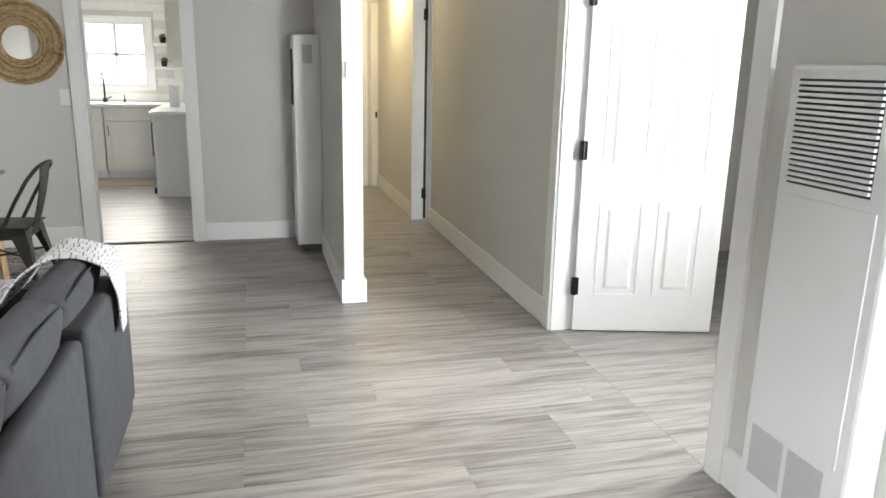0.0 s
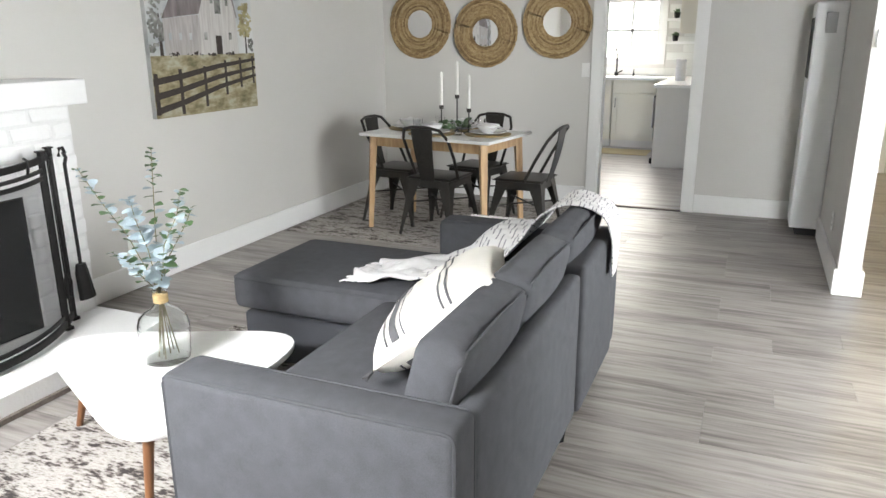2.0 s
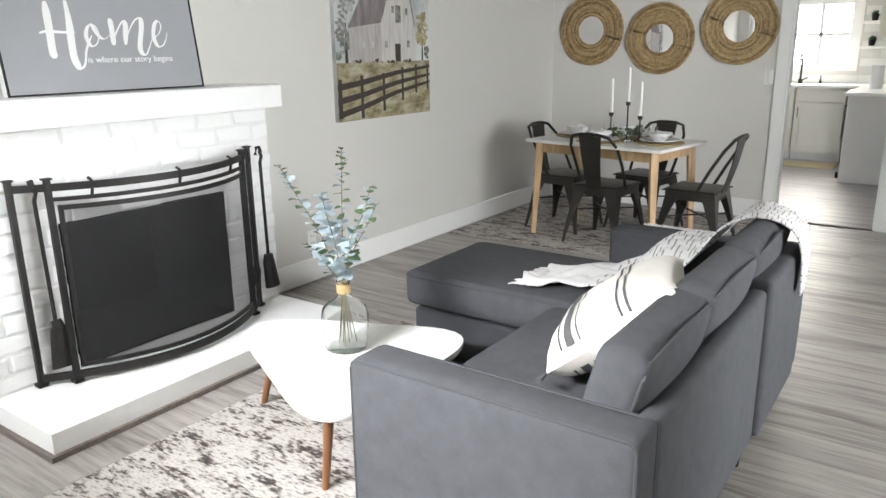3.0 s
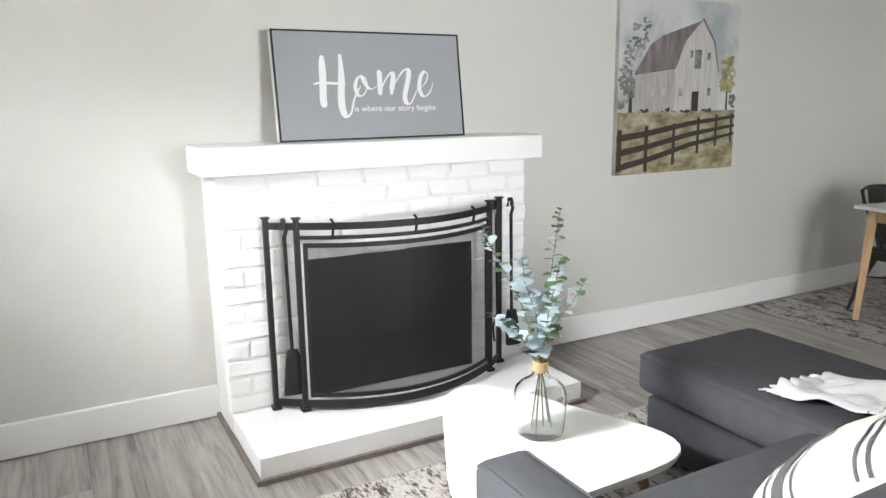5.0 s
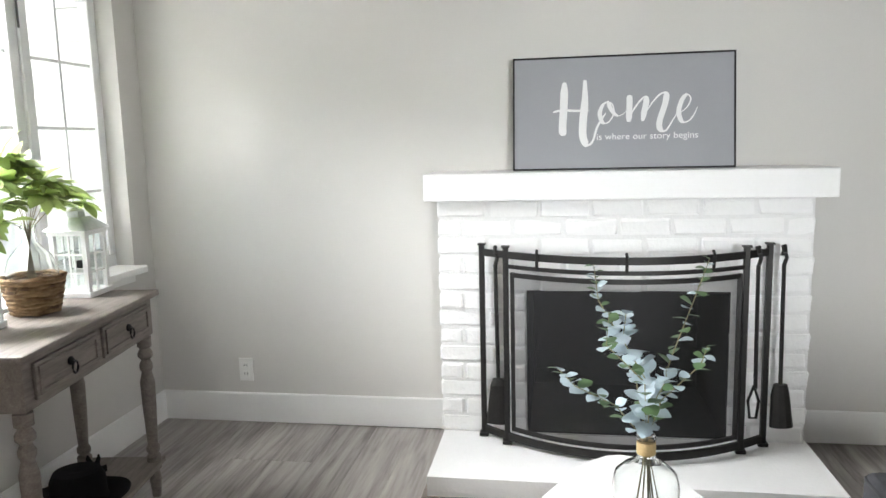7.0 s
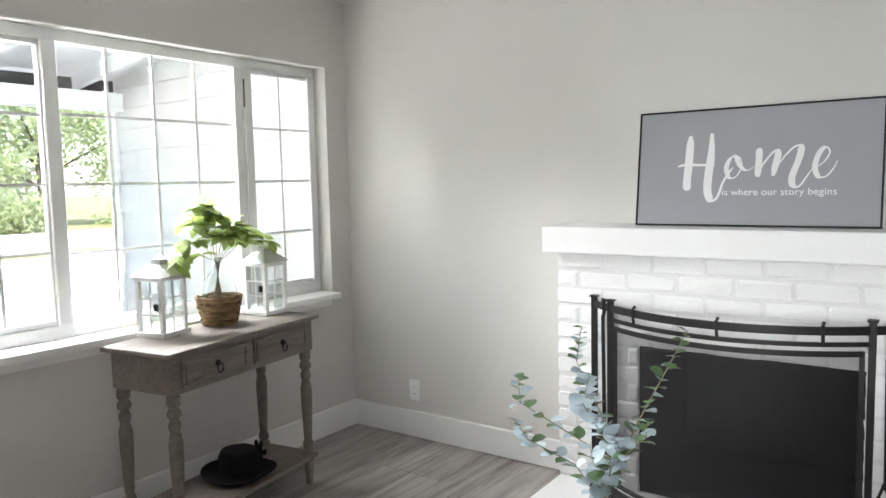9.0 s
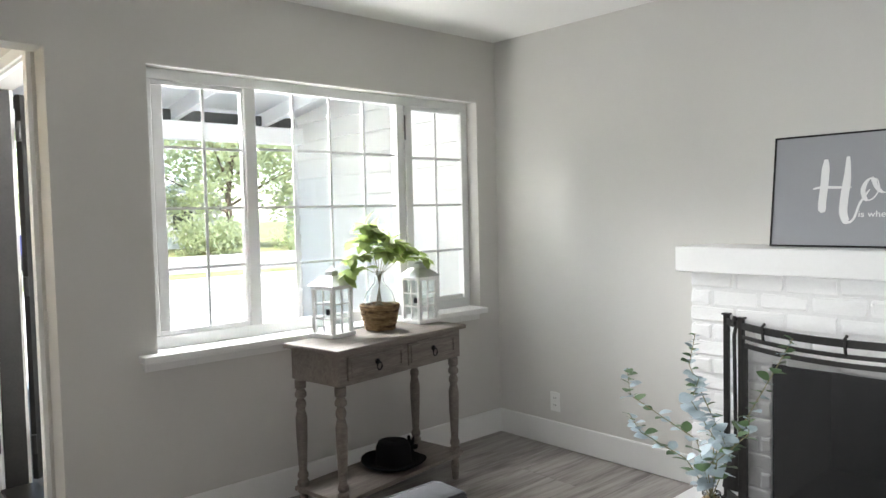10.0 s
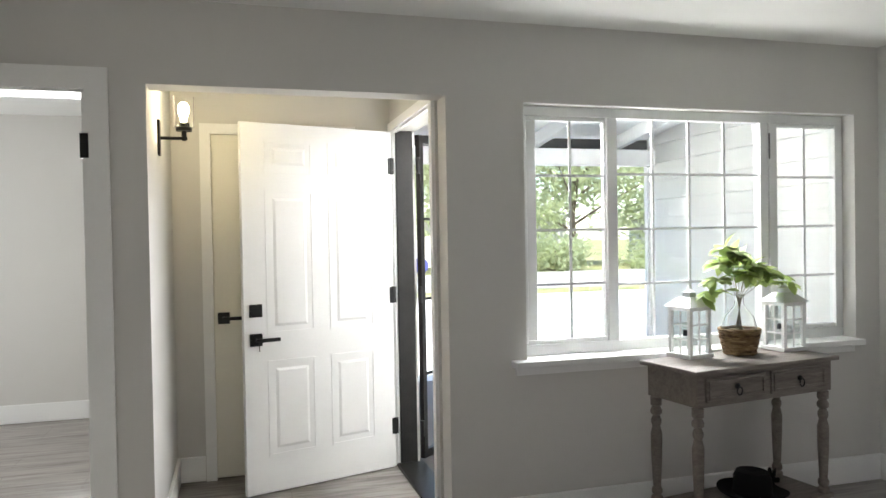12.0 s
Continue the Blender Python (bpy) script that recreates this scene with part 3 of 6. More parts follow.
part("mantel", cbox(XW, -3.02, 1.138, 2.722, 1.095, 1.206, bevel=0.006), MANTELP, f, "thick white painted mantel shelf")
bm = cbox(FX - 0.2, -2.63, 1.195, 2.67, 0.0, 0.098)
bmesh.ops.subdivide_edges(bm, edges=bm.edges[:], cuts=9, use_grid_fill=True)
for v in bm.verts:
    k = noise.noise(v.co * 9) * 0.006
    if v.co.z > 0.09:
        v.co.z += k * 0.6
    if v.co.x > -2.64:
        v.co.x += k
part("hearth", bm, WHITEBRICK, f, "raised white painted hearth", smooth=True)
bm = bmesh.new()
box(bm, XW, -2.612, 1.175, 1.193, 0.002, 0.022)
box(bm, FX, -2.612, 2.672, 2.69, 0.002, 0.022)
box(bm, -2.629, -2.612, 1.193, 2.672, 0.002, 0.022)
part("edge_strip", bm, GREYWOOD, f, "grey-brown strip round the hearth")

# ---- fire screen ----
s = thing("fire_screen", "black iron bowed fire screen with a wire mesh panel", "fire screen")


def bow(y, off=0.0):
    return -3.04 + 0.235 * (1 - ((y - 1.93) / 0.56) ** 2) + off


def bowline(y0, y1, z, n=18):
    return [(bow(y0 + (y1 - y0) * i / n), y0 + (y1 - y0) * i / n, z) for i in range(n + 1)]


Z0 = 0.101
for y in (1.372, 1.475, 2.385, 2.488):
    x = bow(y)
    bm = cbox(x - 0.011, x + 0.011, y - 0.011, y + 0.011, Z0 + 0.004, 0.915, bevel=0.002, seg=1)
    box(bm, x - 0.019, x + 0.019, y - 0.019, y + 0.019, Z0, Z0 + 0.014)
    box(bm, x - 0.016, x + 0.016, y - 0.016, y + 0.016, 0.915, 0.922)
    part("post", bm, IRON, s)


def curved_bar(y0, y1, z0, z1, half, off=0.0, n=20):
    bm = bmesh.new()
    rows = []
    for i in range(n + 1):
        y = y0 + (y1 - y0) * i / n
        x = bow(y, off)
        rows.append([bm.verts.new(p) for p in ((x - half, y, z0), (x + half, y, z0), (x + half, y, z1), (x - half, y, z1))])
    for a, b in zip(rows, rows[1:]):
        for k in range(4):
            bm.faces.new((a[k], a[(k + 1) % 4], b[(k + 1) % 4], b[k]))
    bm.faces.new(rows[0])
    bm.faces.new(rows[-1])
    return bm


part("top_rail", curved_bar(1.372, 2.488, 0.872, 0.900, 0.007), IRON, s)
part("lower_rail", curved_bar(1.475, 2.385, 0.833, 0.848, 0.006), IRON, s)
part("bottom_rail", curved_bar(1.372, 2.488, Z0 + 0.016, Z0 + 0.046, 0.008), IRON, s)
part("mesh_frame", curved_bar(1.497, 2.363, 0.800, 0.818, 0.006, 0.004), IRON, s)
part("mesh_frame", curved_bar(1.497, 2.363, Z0 + 0.062, Z0 + 0.078, 0.006, 0.004), IRON, s)
for y in (1.502, 2.358):
    part("mesh_frame", cbox(bow(y) - 0.003, bow(y) + 0.009, y - 0.008, y + 0.008, Z0 + 0.062, 0.818), IRON, s)
for y in (1.60, 1.93, 2.25):
    part("hook", tube(bmesh.new(), [(bow(y), y, 0.838), (bow(y) + 0.01, y, 0.87), (bow(y) + 0.012, y, 0.905), (bow(y) - 0.008, y, 0.912)], 0.006), IRON, s)
bm = bmesh.new()
rows = [[bm.verts.new((bow(1.5 + 0.86 * i / 24, 0.003), 1.5 + 0.86 * i / 24, z)) for z in (Z0 + 0.066, 0.812)] for i in range(25)]
for a, b in zip(rows, rows[1:]):
    bm.faces.new((a[0], b[0], b[1], a[1]))
part("wire_mesh", bm, VEIL, s, "fine dark wire mesh", smooth=True)


def fire_tool(y, x, kind, label):
    o = thing(kind, label, "fire tool", group="fireplace tools")
    part("shaft", tube(bmesh.new(), [(x, y, 0.895), (x + 0.004, y + 0.008, 0.87), (x, y, 0.84), (x, y + 0.006, 0.36)], 0.008), IRON, o)
    part("hook", tube(bmesh.new(), [(x - 0.03, y, 0.875), (x - 0.02, y, 0.91), (x, y, 0.915), (x + 0.012, y, 0.89)], 0.008), IRON, o)
    bm = bmesh.new()
    if kind == "fire_shovel":
        tube(bm, [(x, y + 0.006, 0.37), (x + 0.01, y + 0.006, 0.34), (x + 0.02, y - 0.004, 0.18)], 0.022, 10, 1.9, 0.3)
    elif kind == "fire_brush":
        tube(bm, [(x, y + 0.006, 0.37), (x, y + 0.006, 0.33), (x + 0.01, y + 0.012, 0.20)], 0.026, 10, 1.7, 0.6)
    else:
        tube(bm, [(x, y, 0.37), (x, y - 0.02, 0.31), (x, y - 0.012, 0.24), (x, y + 0.012, 0.24), (x, y + 0.02, 0.31), (x, y, 0.37)], 0.006)
    part("head", bm, IRON, o)


fire_tool(1.432, -2.985, "fire_shovel", "black iron hearth shovel hanging on the screen")
fire_tool(2.43, -2.97, "fire_tongs", "black iron tongs hanging on the screen")
fire_tool(2.53, -3.0, "fire_brush", "black hearth brush hanging beside the screen")

# ---- Home sign on the mantel ----
sign = thing("home_sign", "grey canvas sign with white script lettering leaning on the mantel", "sign", pose(-3.185, 1.94, 1.207, 0, -7.5, 0))
SW, SH = 0.445, 0.468
part("frame_side", cbox(-0.04, -0.003, -SW, SW, 0, SH, bevel=0.002, seg=1), LETTER, sign, "white frame sides")
part("canvas", cbox(-0.004, 0.002, -SW + 0.006, SW - 0.006, 0.006, SH - 0.006), CANVAS, sign)
bm = bmesh.new()
for b in ((-SW, SW, 0, 0.007), (-SW, SW, SH - 0.007, SH), (-SW, -SW + 0.007, 0.007, SH - 0.007), (SW - 0.007, SW, 0.007, SH - 0.007)):
    box(bm, -0.003, 0.006, *b)
part("frame", bm, BLACK, sign, "thin black frame")


def stroke(bm, pts, r0):
    """A flat brush stroke on the sign, from (across, up) points smoothed into a curve."""
    p = [Vector(q) for q in pts]
    q = []
    for i in range(len(p) - 1):
        a, b, c, d = p[max(i - 1, 0)], p[i], p[i + 1], p[min(i + 2, len(p) - 1)]
        for k in range(6):
            t = k / 6
            q.append(0.5 * (2 * b + (c - a) * t + (2 * a - 5 * b + 4 * c - d) * t * t + (3 * b - a - 3 * c + d) * t ** 3))
    q.append(p[-1])
    left, right = [], []
    for i, c in enumerate(q):
        t = (q[min(i + 1, len(q) - 1)] - q[max(i - 1, 0)])
        n = Vector((-t.y, t.x)).normalized() if t.length else Vector((1, 0))
        down = max(0.0, -t.normalized().y) if t.length else 0
        r = r0 * (0.30 + 0.72 * down) * (0.35 + 0.65 * min(1.0, 6 * min(i + 0.5, len(q) - i - 0.5) / len(q)))
        left.append(bm.verts.new((0.0036, c.x + n.x * r, c.y + n.y * r)))
        right.append(bm.verts.new((0.0036, c.x - n.x * r, c.y - n.y * r)))
    for i in range(len(q) - 1):
        bm.faces.new((left[i], left[i + 1], right[i + 1], right[i]))


def letter(strokes, r):
    bm = bmesh.new()
    for st in strokes:
        stroke(bm, st, r)
    return part("letter", bm, LETTER, sign, "white brushed letter")


letter([[(-0.232, 0.362), (-0.235, 0.260), (-0.240, 0.179), (-0.237, 0.142)], [(-0.149, 0.369), (-0.149, 0.284), (-0.157, 0.195), (-0.157, 0.137), (-0.141, 0.102), (-0.118, 0.116), (-0.100, 0.172), (-0.079, 0.209), (-0.064, 0.232)], [(-0.279, 0.240), (-0.245, 0.247), (-0.188, 0.244), (-0.131, 0.243)]], 0.0155)
letter([[(-0.053, 0.280), (-0.076, 0.265), (-0.089, 0.227), (-0.076, 0.191), (-0.051, 0.196), (-0.032, 0.231), (-0.038, 0.265), (-0.053, 0.272), (-0.038, 0.236), (-0.012, 0.218), (0.019, 0.236)]], 0.0088)
letter([[(0.030, 0.302), (0.030, 0.256), (0.027, 0.192)], [(0.032, 0.215), (0.056, 0.256), (0.087, 0.291), (0.097, 0.276), (0.089, 0.234), (0.082, 0.194)], [(0.087, 0.214), (0.118, 0.265), (0.154, 0.303), (0.175, 0.300), (0.170, 0.259), (0.149, 0.192), (0.152, 0.159), (0.173, 0.153), (0.196, 0.186), (0.217, 0.222)]], 0.0118)
letter([[(0.217, 0.217), (0.253, 0.242), (0.271, 0.276), (0.258, 0.297), (0.237, 0.276), (0.224, 0.227), (0.237, 0.188), (0.263, 0.190), (0.284, 0.216), (0.297, 0.247)]], 0.0095)
cu = bpy.data.curves.new("words", "FONT")
cu.body, cu.size, cu.align_x, cu.extrude = "is where our story begins", 0.040, "CENTER", 0.0006
cu.space_character = 1.02
tmp = new("words", cu)
bpy.context.view_layer.update()
data = bpy.data.meshes.new_from_object(tmp.evaluated_get(bpy.context.evaluated_depsgraph_get()))
bpy.data.objects.remove(tmp)
data.materials.clear()
wide = max(v.co.x for v in data.vertices) - min(v.co.x for v in data.vertices)
part("words", data, LETTER, sign, "small white line of words", m=Matrix(((0, 0, 1, 0.0036), (0.40 / wide, 0, 0, 0.099), (0, 0.92, 0, 0.122), (0, 0, 0, 1))))

# ---- barn painting ----
p = thing("barn_painting", "canvas print of a white barn behind a rail fence", "picture", pose(XW, 3.43, 0.94))
SKYP = ramp_mat("painted_sky", [(0.35, (0.36, 0.38, 0.39)), (0.5, (0.53, 0.54, 0.54)), (0.7, (0.63, 0.63, 0.62))], 3.5, rough=0.9, bump=0)
FIELD = ramp_mat("painted_field", [(0.35, (0.15, 0.135, 0.07)), (0.5, (0.30, 0.26, 0.16)), (0.62, (0.42, 0.40, 0.30)), (0.75, (0.24, 0.23, 0.12))], 7, (1, 1, 2.2), rough=0.9, bump=0, fine=3)
BARNW = ramp_mat("painted_barn_boards", [(0.3, (0.44, 0.42, 0.40)), (0.6, (0.55, 0.53, 0.51)), (0.8, (0.62, 0.61, 0.59))], 9, (1, 8, 0.8), rough=0.9, bump=0)
BARNS = ramp_mat("painted_barn_side", [(0.3, (0.33, 0.31, 0.30)), (0.6, (0.43, 0.40, 0.385)), (0.8, (0.49, 0.46, 0.445))], 9, (1, 8, 0.8), rough=0.9, bump=0)
BROOF = ramp_mat("painted_roof", [(0.3, (0.14, 0.12, 0.12)), (0.6, (0.23, 0.20, 0.20)), (0.8, (0.30, 0.27, 0.27))], 6, (1, 5, 1), rough=0.9, bump=0)
PTREE = ramp_mat("painted_tree", [(0.4, (0.13, 0.13, 0.12)), (0.55, (0.25, 0.25, 0.23)), (0.7, (0.45, 0.45, 0.43))], 14, rough=0.9, bump=0)
PTREEY = ramp_mat("painted_yellow_tree", [(0.4, (0.20, 0.17, 0.09)), (0.55, (0.33, 0.29, 0.15)), (0.7, (0.50, 0.46, 0.30))], 14, rough=0.9, bump=0)
FENCE = mat("painted_fence", (0.045, 0.035, 0.03), 0.9, var=0.3, scale=20, bump=0)
part("stretcher", cbox(0, 0.030, 0.0, 0.94, 0, 0.97), SKYP, p, "canvas wrapped over its frame")
PW, PH = 0.94, 0.97


def flat(name, pts, material, lift, wob=0.0):
    """A painted shape on the canvas, from points in parts of its width and height."""
    bm = bmesh.new()
    vs = []
    for i, (a, b) in enumerate(pts):
        a2, b2 = pts[(i + 1) % len(pts)]
        n = 8 if wob else 1
        for k in range(n):
            t = k / n
            y, z = (a + (a2 - a) * t) * PW, (b + (b2 - b) * t) * PH
            vs.append(bm.verts.new((0.030 + lift * 0.0006, min(max(y + wob * noise.noise((y * 30, z * 30, 1)), 0), PW), min(max(z + wob * noise.noise((y * 30, z * 30, 9)), 0), PH))))
    bm.faces.new(vs)
    return part(name, bm, material, p)


flat("field", [(0, 0), (1, 0), (1, 0.36), (0, 0.36)], FIELD, 1)


def dabs(name, spots, n, size, material, seed, lift=1.4):
    """Foliage laid on the canvas in many small brush dabs, in round spots (across, up, half width, half height)."""
    rg = random.Random(seed)
    bm = bmesh.new()
    for k in range(n):
        a, b, ra, rb = spots[k % len(spots)]
        t, q = rg.uniform(0, 6.283), rg.random() ** 0.6
        y, z = (a + ra * q * math.cos(t)) * PW, (b + rb * q * math.sin(t)) * PH
        s = size * rg.uniform(0.5, 1.2)
        ring = []
        for m_ in range(6):
            w_ = s * rg.uniform(0.5, 1.1)
            ring.append(bm.verts.new((0.030 + (lift + 0.4 * rg.random()) * 0.0006, min(max(y + w_ * math.cos(m_ * 1.047), 0.001), PW - 0.001), min(max(z + 0.7 * w_ * math.sin(m_ * 1.047), 0.001), PH - 0.001))))
        bm.faces.new(ring)
    return part(name, bm, material, p)


flat("tree_trunk", [(0.085, 0.36), (0.115, 0.36), (0.105, 0.60), (0.095, 0.60)], FENCE, 1.3)
dabs("tree", [(0.09, 0.62, 0.08, 0.12), (0.05, 0.54, 0.06, 0.08), (0.13, 0.72, 0.07, 0.06), (0.10, 0.48, 0.07, 0.07)], 190, 0.017, PTREE, 3)
dabs("tree", [(0.20, 0.82, 0.035, 0.07), (0.12, 0.84, 0.03, 0.02)], 46, 0.014, PTREE, 4)
flat("tree_trunk", [(0.905, 0.36), (0.925, 0.36), (0.92, 0.5), (0.91, 0.5)], FENCE, 1.3)
dabs("tree", [(0.92, 0.60, 0.065, 0.10), (0.91, 0.52, 0.07, 0.06)], 150, 0.018, PTREEY, 5)
dabs("hedge", [(0.02, 0.41, 0.05, 0.03), (0.97, 0.42, 0.03, 0.04)], 60, 0.016, PTREE, 6)
dabs("shrub", [(0.20, 0.365, 0.06, 0.012), (0.40, 0.365, 0.08, 0.012), (0.74, 0.365, 0.05, 0.014), (0.55, 0.36, 0.05, 0.008)], 70, 0.011, FENCE, 7, 3.6)
flat("barn_side", [(0.13, 0.36), (0.47, 0.36), (0.45, 0.60), (0.13, 0.57)], BARNS, 2)
flat("barn_front", [(0.45, 0.36), (0.83, 0.36), (0.82, 0.60), (0.77, 0.76), (0.665, 0.89), (0.53, 0.77), (0.455, 0.60)], BARNW, 2.4)
flat("barn_roof", [(0.12, 0.57), (0.455, 0.605), (0.53, 0.77), (0.665, 0.89), (0.34, 0.795), (0.24, 0.74)], BROOF, 3)
flat("roof_edge", [(0.655, 0.90), (0.68, 0.90), (0.785, 0.77), (0.835, 0.59), (0.82, 0.59), (0.77, 0.765)], BROOF, 3.4)
flat("barn_door", [(0.60, 0.36), (0.66, 0.36), (0.66, 0.475), (0.60, 0.475)], FENCE, 3.4)
for a, b, c, d in ((0.49, 0.45, 0.03, 0.045), (0.735, 0.45, 0.03, 0.045), (0.57, 0.67, 0.028, 0.045), (0.72, 0.66, 0.028, 0.045)):
    flat("barn_window", [(a, b), (a + c, b), (a + c, b + d), (a, b + d)], PTREE, 3.4)
flat("loft_door", [(0.61, 0.61), (0.67, 0.61), (0.67, 0.72), (0.61, 0.72)], PTREE, 3.4)
for a in (0.17, 0.26, 0.35):
    flat("barn_window", [(a, 0.45), (a + 0.025, 0.45), (a + 0.025, 0.49), (a, 0.49)], SKYP, 3.4)
for a, b, c, wd in ((0.005, 0.02, 0.26, 0.035), (0.22, 0.01, 0.28, 0.03), (0.45, 0.04, 0.29, 0.025), (0.66, 0.10, 0.32, 0.024), (0.82, 0.14, 0.335, 0.022), (0.96, 0.16, 0.34, 0.02)):
    flat("fence_post", [(a, b), (a + wd, b), (a + wd, c), (a, c)], FENCE, 4.5)
for z0, z1 in ((0.02, 0.215), (0.105, 0.265), (0.19, 0.32)):
    flat("fence_rail", [(0.0, z0), (0.25, z0 + (z1 - z0) * 0.22), (0.6, z0 + (z1 - z0) * 0.62), (1.0, z1 - 0.01), (1.0, z1 + 0.008), (0.6, z0 + (z1 - z0) * 0.62 + 0.03), (0.25, z0 + (z1 - z0) * 0.22 + 0.036), (0.0, z0 + 0.04)], FENCE, 4)


# ---- heaters, switches, outlets ----
h = thing("wall_heater", "tall white enamelled wall heater with louvred grilles", "heater", pose(XH, 1.905, 0))
part("cabinet", cbox(-0.10, 0, -0.20, 0.20, 0.05, 1.418, bevel=0.012), HEATER, h)
# dark sheet laid on the cabinet for the shade between the louvres
part("grille_back", cbox(-0.1035, -0.1005, -0.13, 0.16, 1.10, 1.385), GREYSLOT, h, "dark sheet for the shade behind the louvres")
for i in range(19):
    z = 1.108 + i * 0.0152
    part("louvre", cbox(-0.112, -0.103, -0.13, 0.16, z, z + 0.0088), HEATER, h)
for y0, y1 in ((-0.125, 0.01), (0.03, 0.165)):
    part("lower_vent", cbox(-0.1035, -0.1005, y0, y1, 0.20, 0.36, bevel=0.001, seg=1), HEATGR, h, "grey perforated vent")
part("access_door", cbox(-0.104, -0.1005, -0.16, 0.175, 0.385, 1.07, bevel=0.002, seg=1), HEATER, h)
h = thing("hall_side_heater", "tall narrow white wall heater beside the hall wall", "heater", pose(0.352, 6.0, 0))
part("cabinet", cbox(-0.195, 0, -0.16, 0.20, 0.055, 1.60, bevel=0.012), HEATER, h)
# dark block standing for the shaded gap under this heater
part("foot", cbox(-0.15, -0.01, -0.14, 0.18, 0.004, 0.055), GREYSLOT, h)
part("vent", cbox(-0.13, -0.06, -0.164, -0.159, 1.40, 1.53, bevel=0.001, seg=1), HEATGR, h, "small grey vent")
# dark strip laid on in place of the shade in open louvre slots
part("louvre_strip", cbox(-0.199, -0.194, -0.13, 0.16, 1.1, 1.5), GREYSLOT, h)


def plate(name, label, m, toggle):
    o = thing(name, label, name.split("_")[-1], m, group="wall plates")
    part("cover", cbox(-0.035, 0.035, 0, 0.006, -0.057, 0.057, bevel=0.002, seg=1), PLASTIC, o)
    if toggle:
        part("rocker", cbox(-0.016, 0.016, 0.006, 0.010, -0.033, 0.033, bevel=0.001, seg=1), PLASTIC, o)
    else:
        for z in (-0.021, 0.021):
            k = part("socket", cbox(-0.017, 0.017, 0.006, 0.0075, z - 0.014, z + 0.014, bevel=0.001, seg=1), PLASTIC, o)
            for x in (-0.007, 0.007):
                part("slot", cbox(x - 0.0015, x + 0.0015, 0.0076, 0.0082, z - 0.004, z + 0.006), GREYSLOT, k)
    return o


plate("wall_outlet", "white outlet low on the greige wall beside the hearth", pose(XW, 0.182, 0.265, 0, 0, -90), False)
plate("wall_outlet", "white outlet low on the greige wall under the barn print", pose(XW, 3.167, 0.262, 0, 0, -90), False)
plate("wall_outlet", "white outlet low on the dividing wall", pose(0.352, 5.05, 0.30, 0, 0, 90), False)
plate("light_switch", "white rocker switch beside the kitchen opening", pose(-1.468, YN, 1.122, 0, 0, 180), True)
o = thing("thermostat", "small white thermostat on the dividing wall", "thermostat", pose(0.415, 4.535, 1.367, 0, 0, 180))
part("case", cbox(-0.045, 0.045, 0, 0.028, -0.045, 0.045, bevel=0.006), PLASTIC, o)
part("display", cbox(-0.025, 0.025, 0.028, 0.029, -0.005, 0.025), HEATGR, o)

# ---- sofa ----
sofa = thing("sofa", "charcoal fabric sectional sofa with a chaise on black legs", "sofa", pose(0, 0, 0))


def cushion(name, x0, x1, y0, y1, z0, z1, r, m=None, parent=sofa, material=FABRIC, puff=0.012, label=""):
    """An upholstered block with rounded edges and a soft swell, and a piping line round its top."""
    bm = cbox(x0, x1, y0, y1, z0, z1, bevel=r, seg=3)
    cx, cy, cz = (x0 + x1) / 2, (y0 + y1) / 2, (z0 + z1) / 2
    big = [f for f in bm.faces if f.calc_area() > 0.02]
    es = list({e for f in big for e in f.edges})
    bmesh.ops.subdivide_edges(bm, edges=es, cuts=5, use_grid_fill=True)
    for v in bm.verts:
        u = (v.co.x - cx) / (x1 - x0) * 2, (v.co.y - cy) / (y1 - y0) * 2, (v.co.z - cz) / (z1 - z0) * 2
        k = [max(0, 1 - a * a) for a in u]
        n = noise.noise(v.co * 5) * 0.004
        v.co.x += math.copysign(puff * k[1] * k[2], u[0]) if abs(u[0]) > 0.9 else 0
        v.co.y += math.copysign(puff * k[0] * k[2], u[1]) if abs(u[1]) > 0.9 else 0
        v.co.z += (math.copysign(puff * k[0] * k[1], u[2]) if abs(u[2]) > 0.9 else 0) + n
    return part(name, bm, material, parent, label, smooth=True, m=m)


def piping(pts, parent=sofa, r=0.0045, m=None):
    return part("piping", tube(bmesh.new(), pts, r, 6), PIPING, parent, smooth=True, m=m)


def edging(x0, x1, y, z, r=0.022):
    """Piping round the top and both sides of an upholstered front."""
    pts = [(x0, y, 0.12)] + [(x0 + r - r * math.cos(radians(a)), y, z - r + r * math.sin(radians(a))) for a in (0, 30, 60, 90)]
    pts += [(x1 - r + r * math.sin(radians(a)), y, z - r + r * math.cos(radians(a))) for a in (0, 30, 60, 90)] + [(x1, y, 0.12)]
    return piping(pts)


def loop(x0, x1, y0, y1, z, r=0.03):
    out = []
    for cx, cy, a in ((x1 - r, y1 - r, 0), (x0 + r, y1 - r, 90), (x0 + r, y0 + r, 180), (x1 - r, y0 + r, 270)):
        for k in range(4):
            t = radians(a + 30 * k)
            out.append((cx + r * math.cos(t), cy + r * math.sin(t), z))
    return out + [out[0]]


SX = -0.632
cushion("arm", -1.37, SX, 1.352, 1.478, 0.10, 0.632, 0.022, puff=0.005)
edging(-1.367, SX - 0.003, 1.359, 0.629)
edging(-1.367, SX - 0.003, 1.471, 0.629)
cushion("arm", -1.405, SX, 3.095, 3.22, 0.10, 0.60, 0.022, puff=0.005)
edging(-1.402, SX - 0.003, 3.102, 0.597)
cushion("back", -0.690, SX, 1.483, 2.485, 0.10, 0.622, 0.022, puff=0.006)
cushion("back", -0.705, -0.620, 2.495, 3.09, 0.10, 0.642, 0.022, puff=0.006)
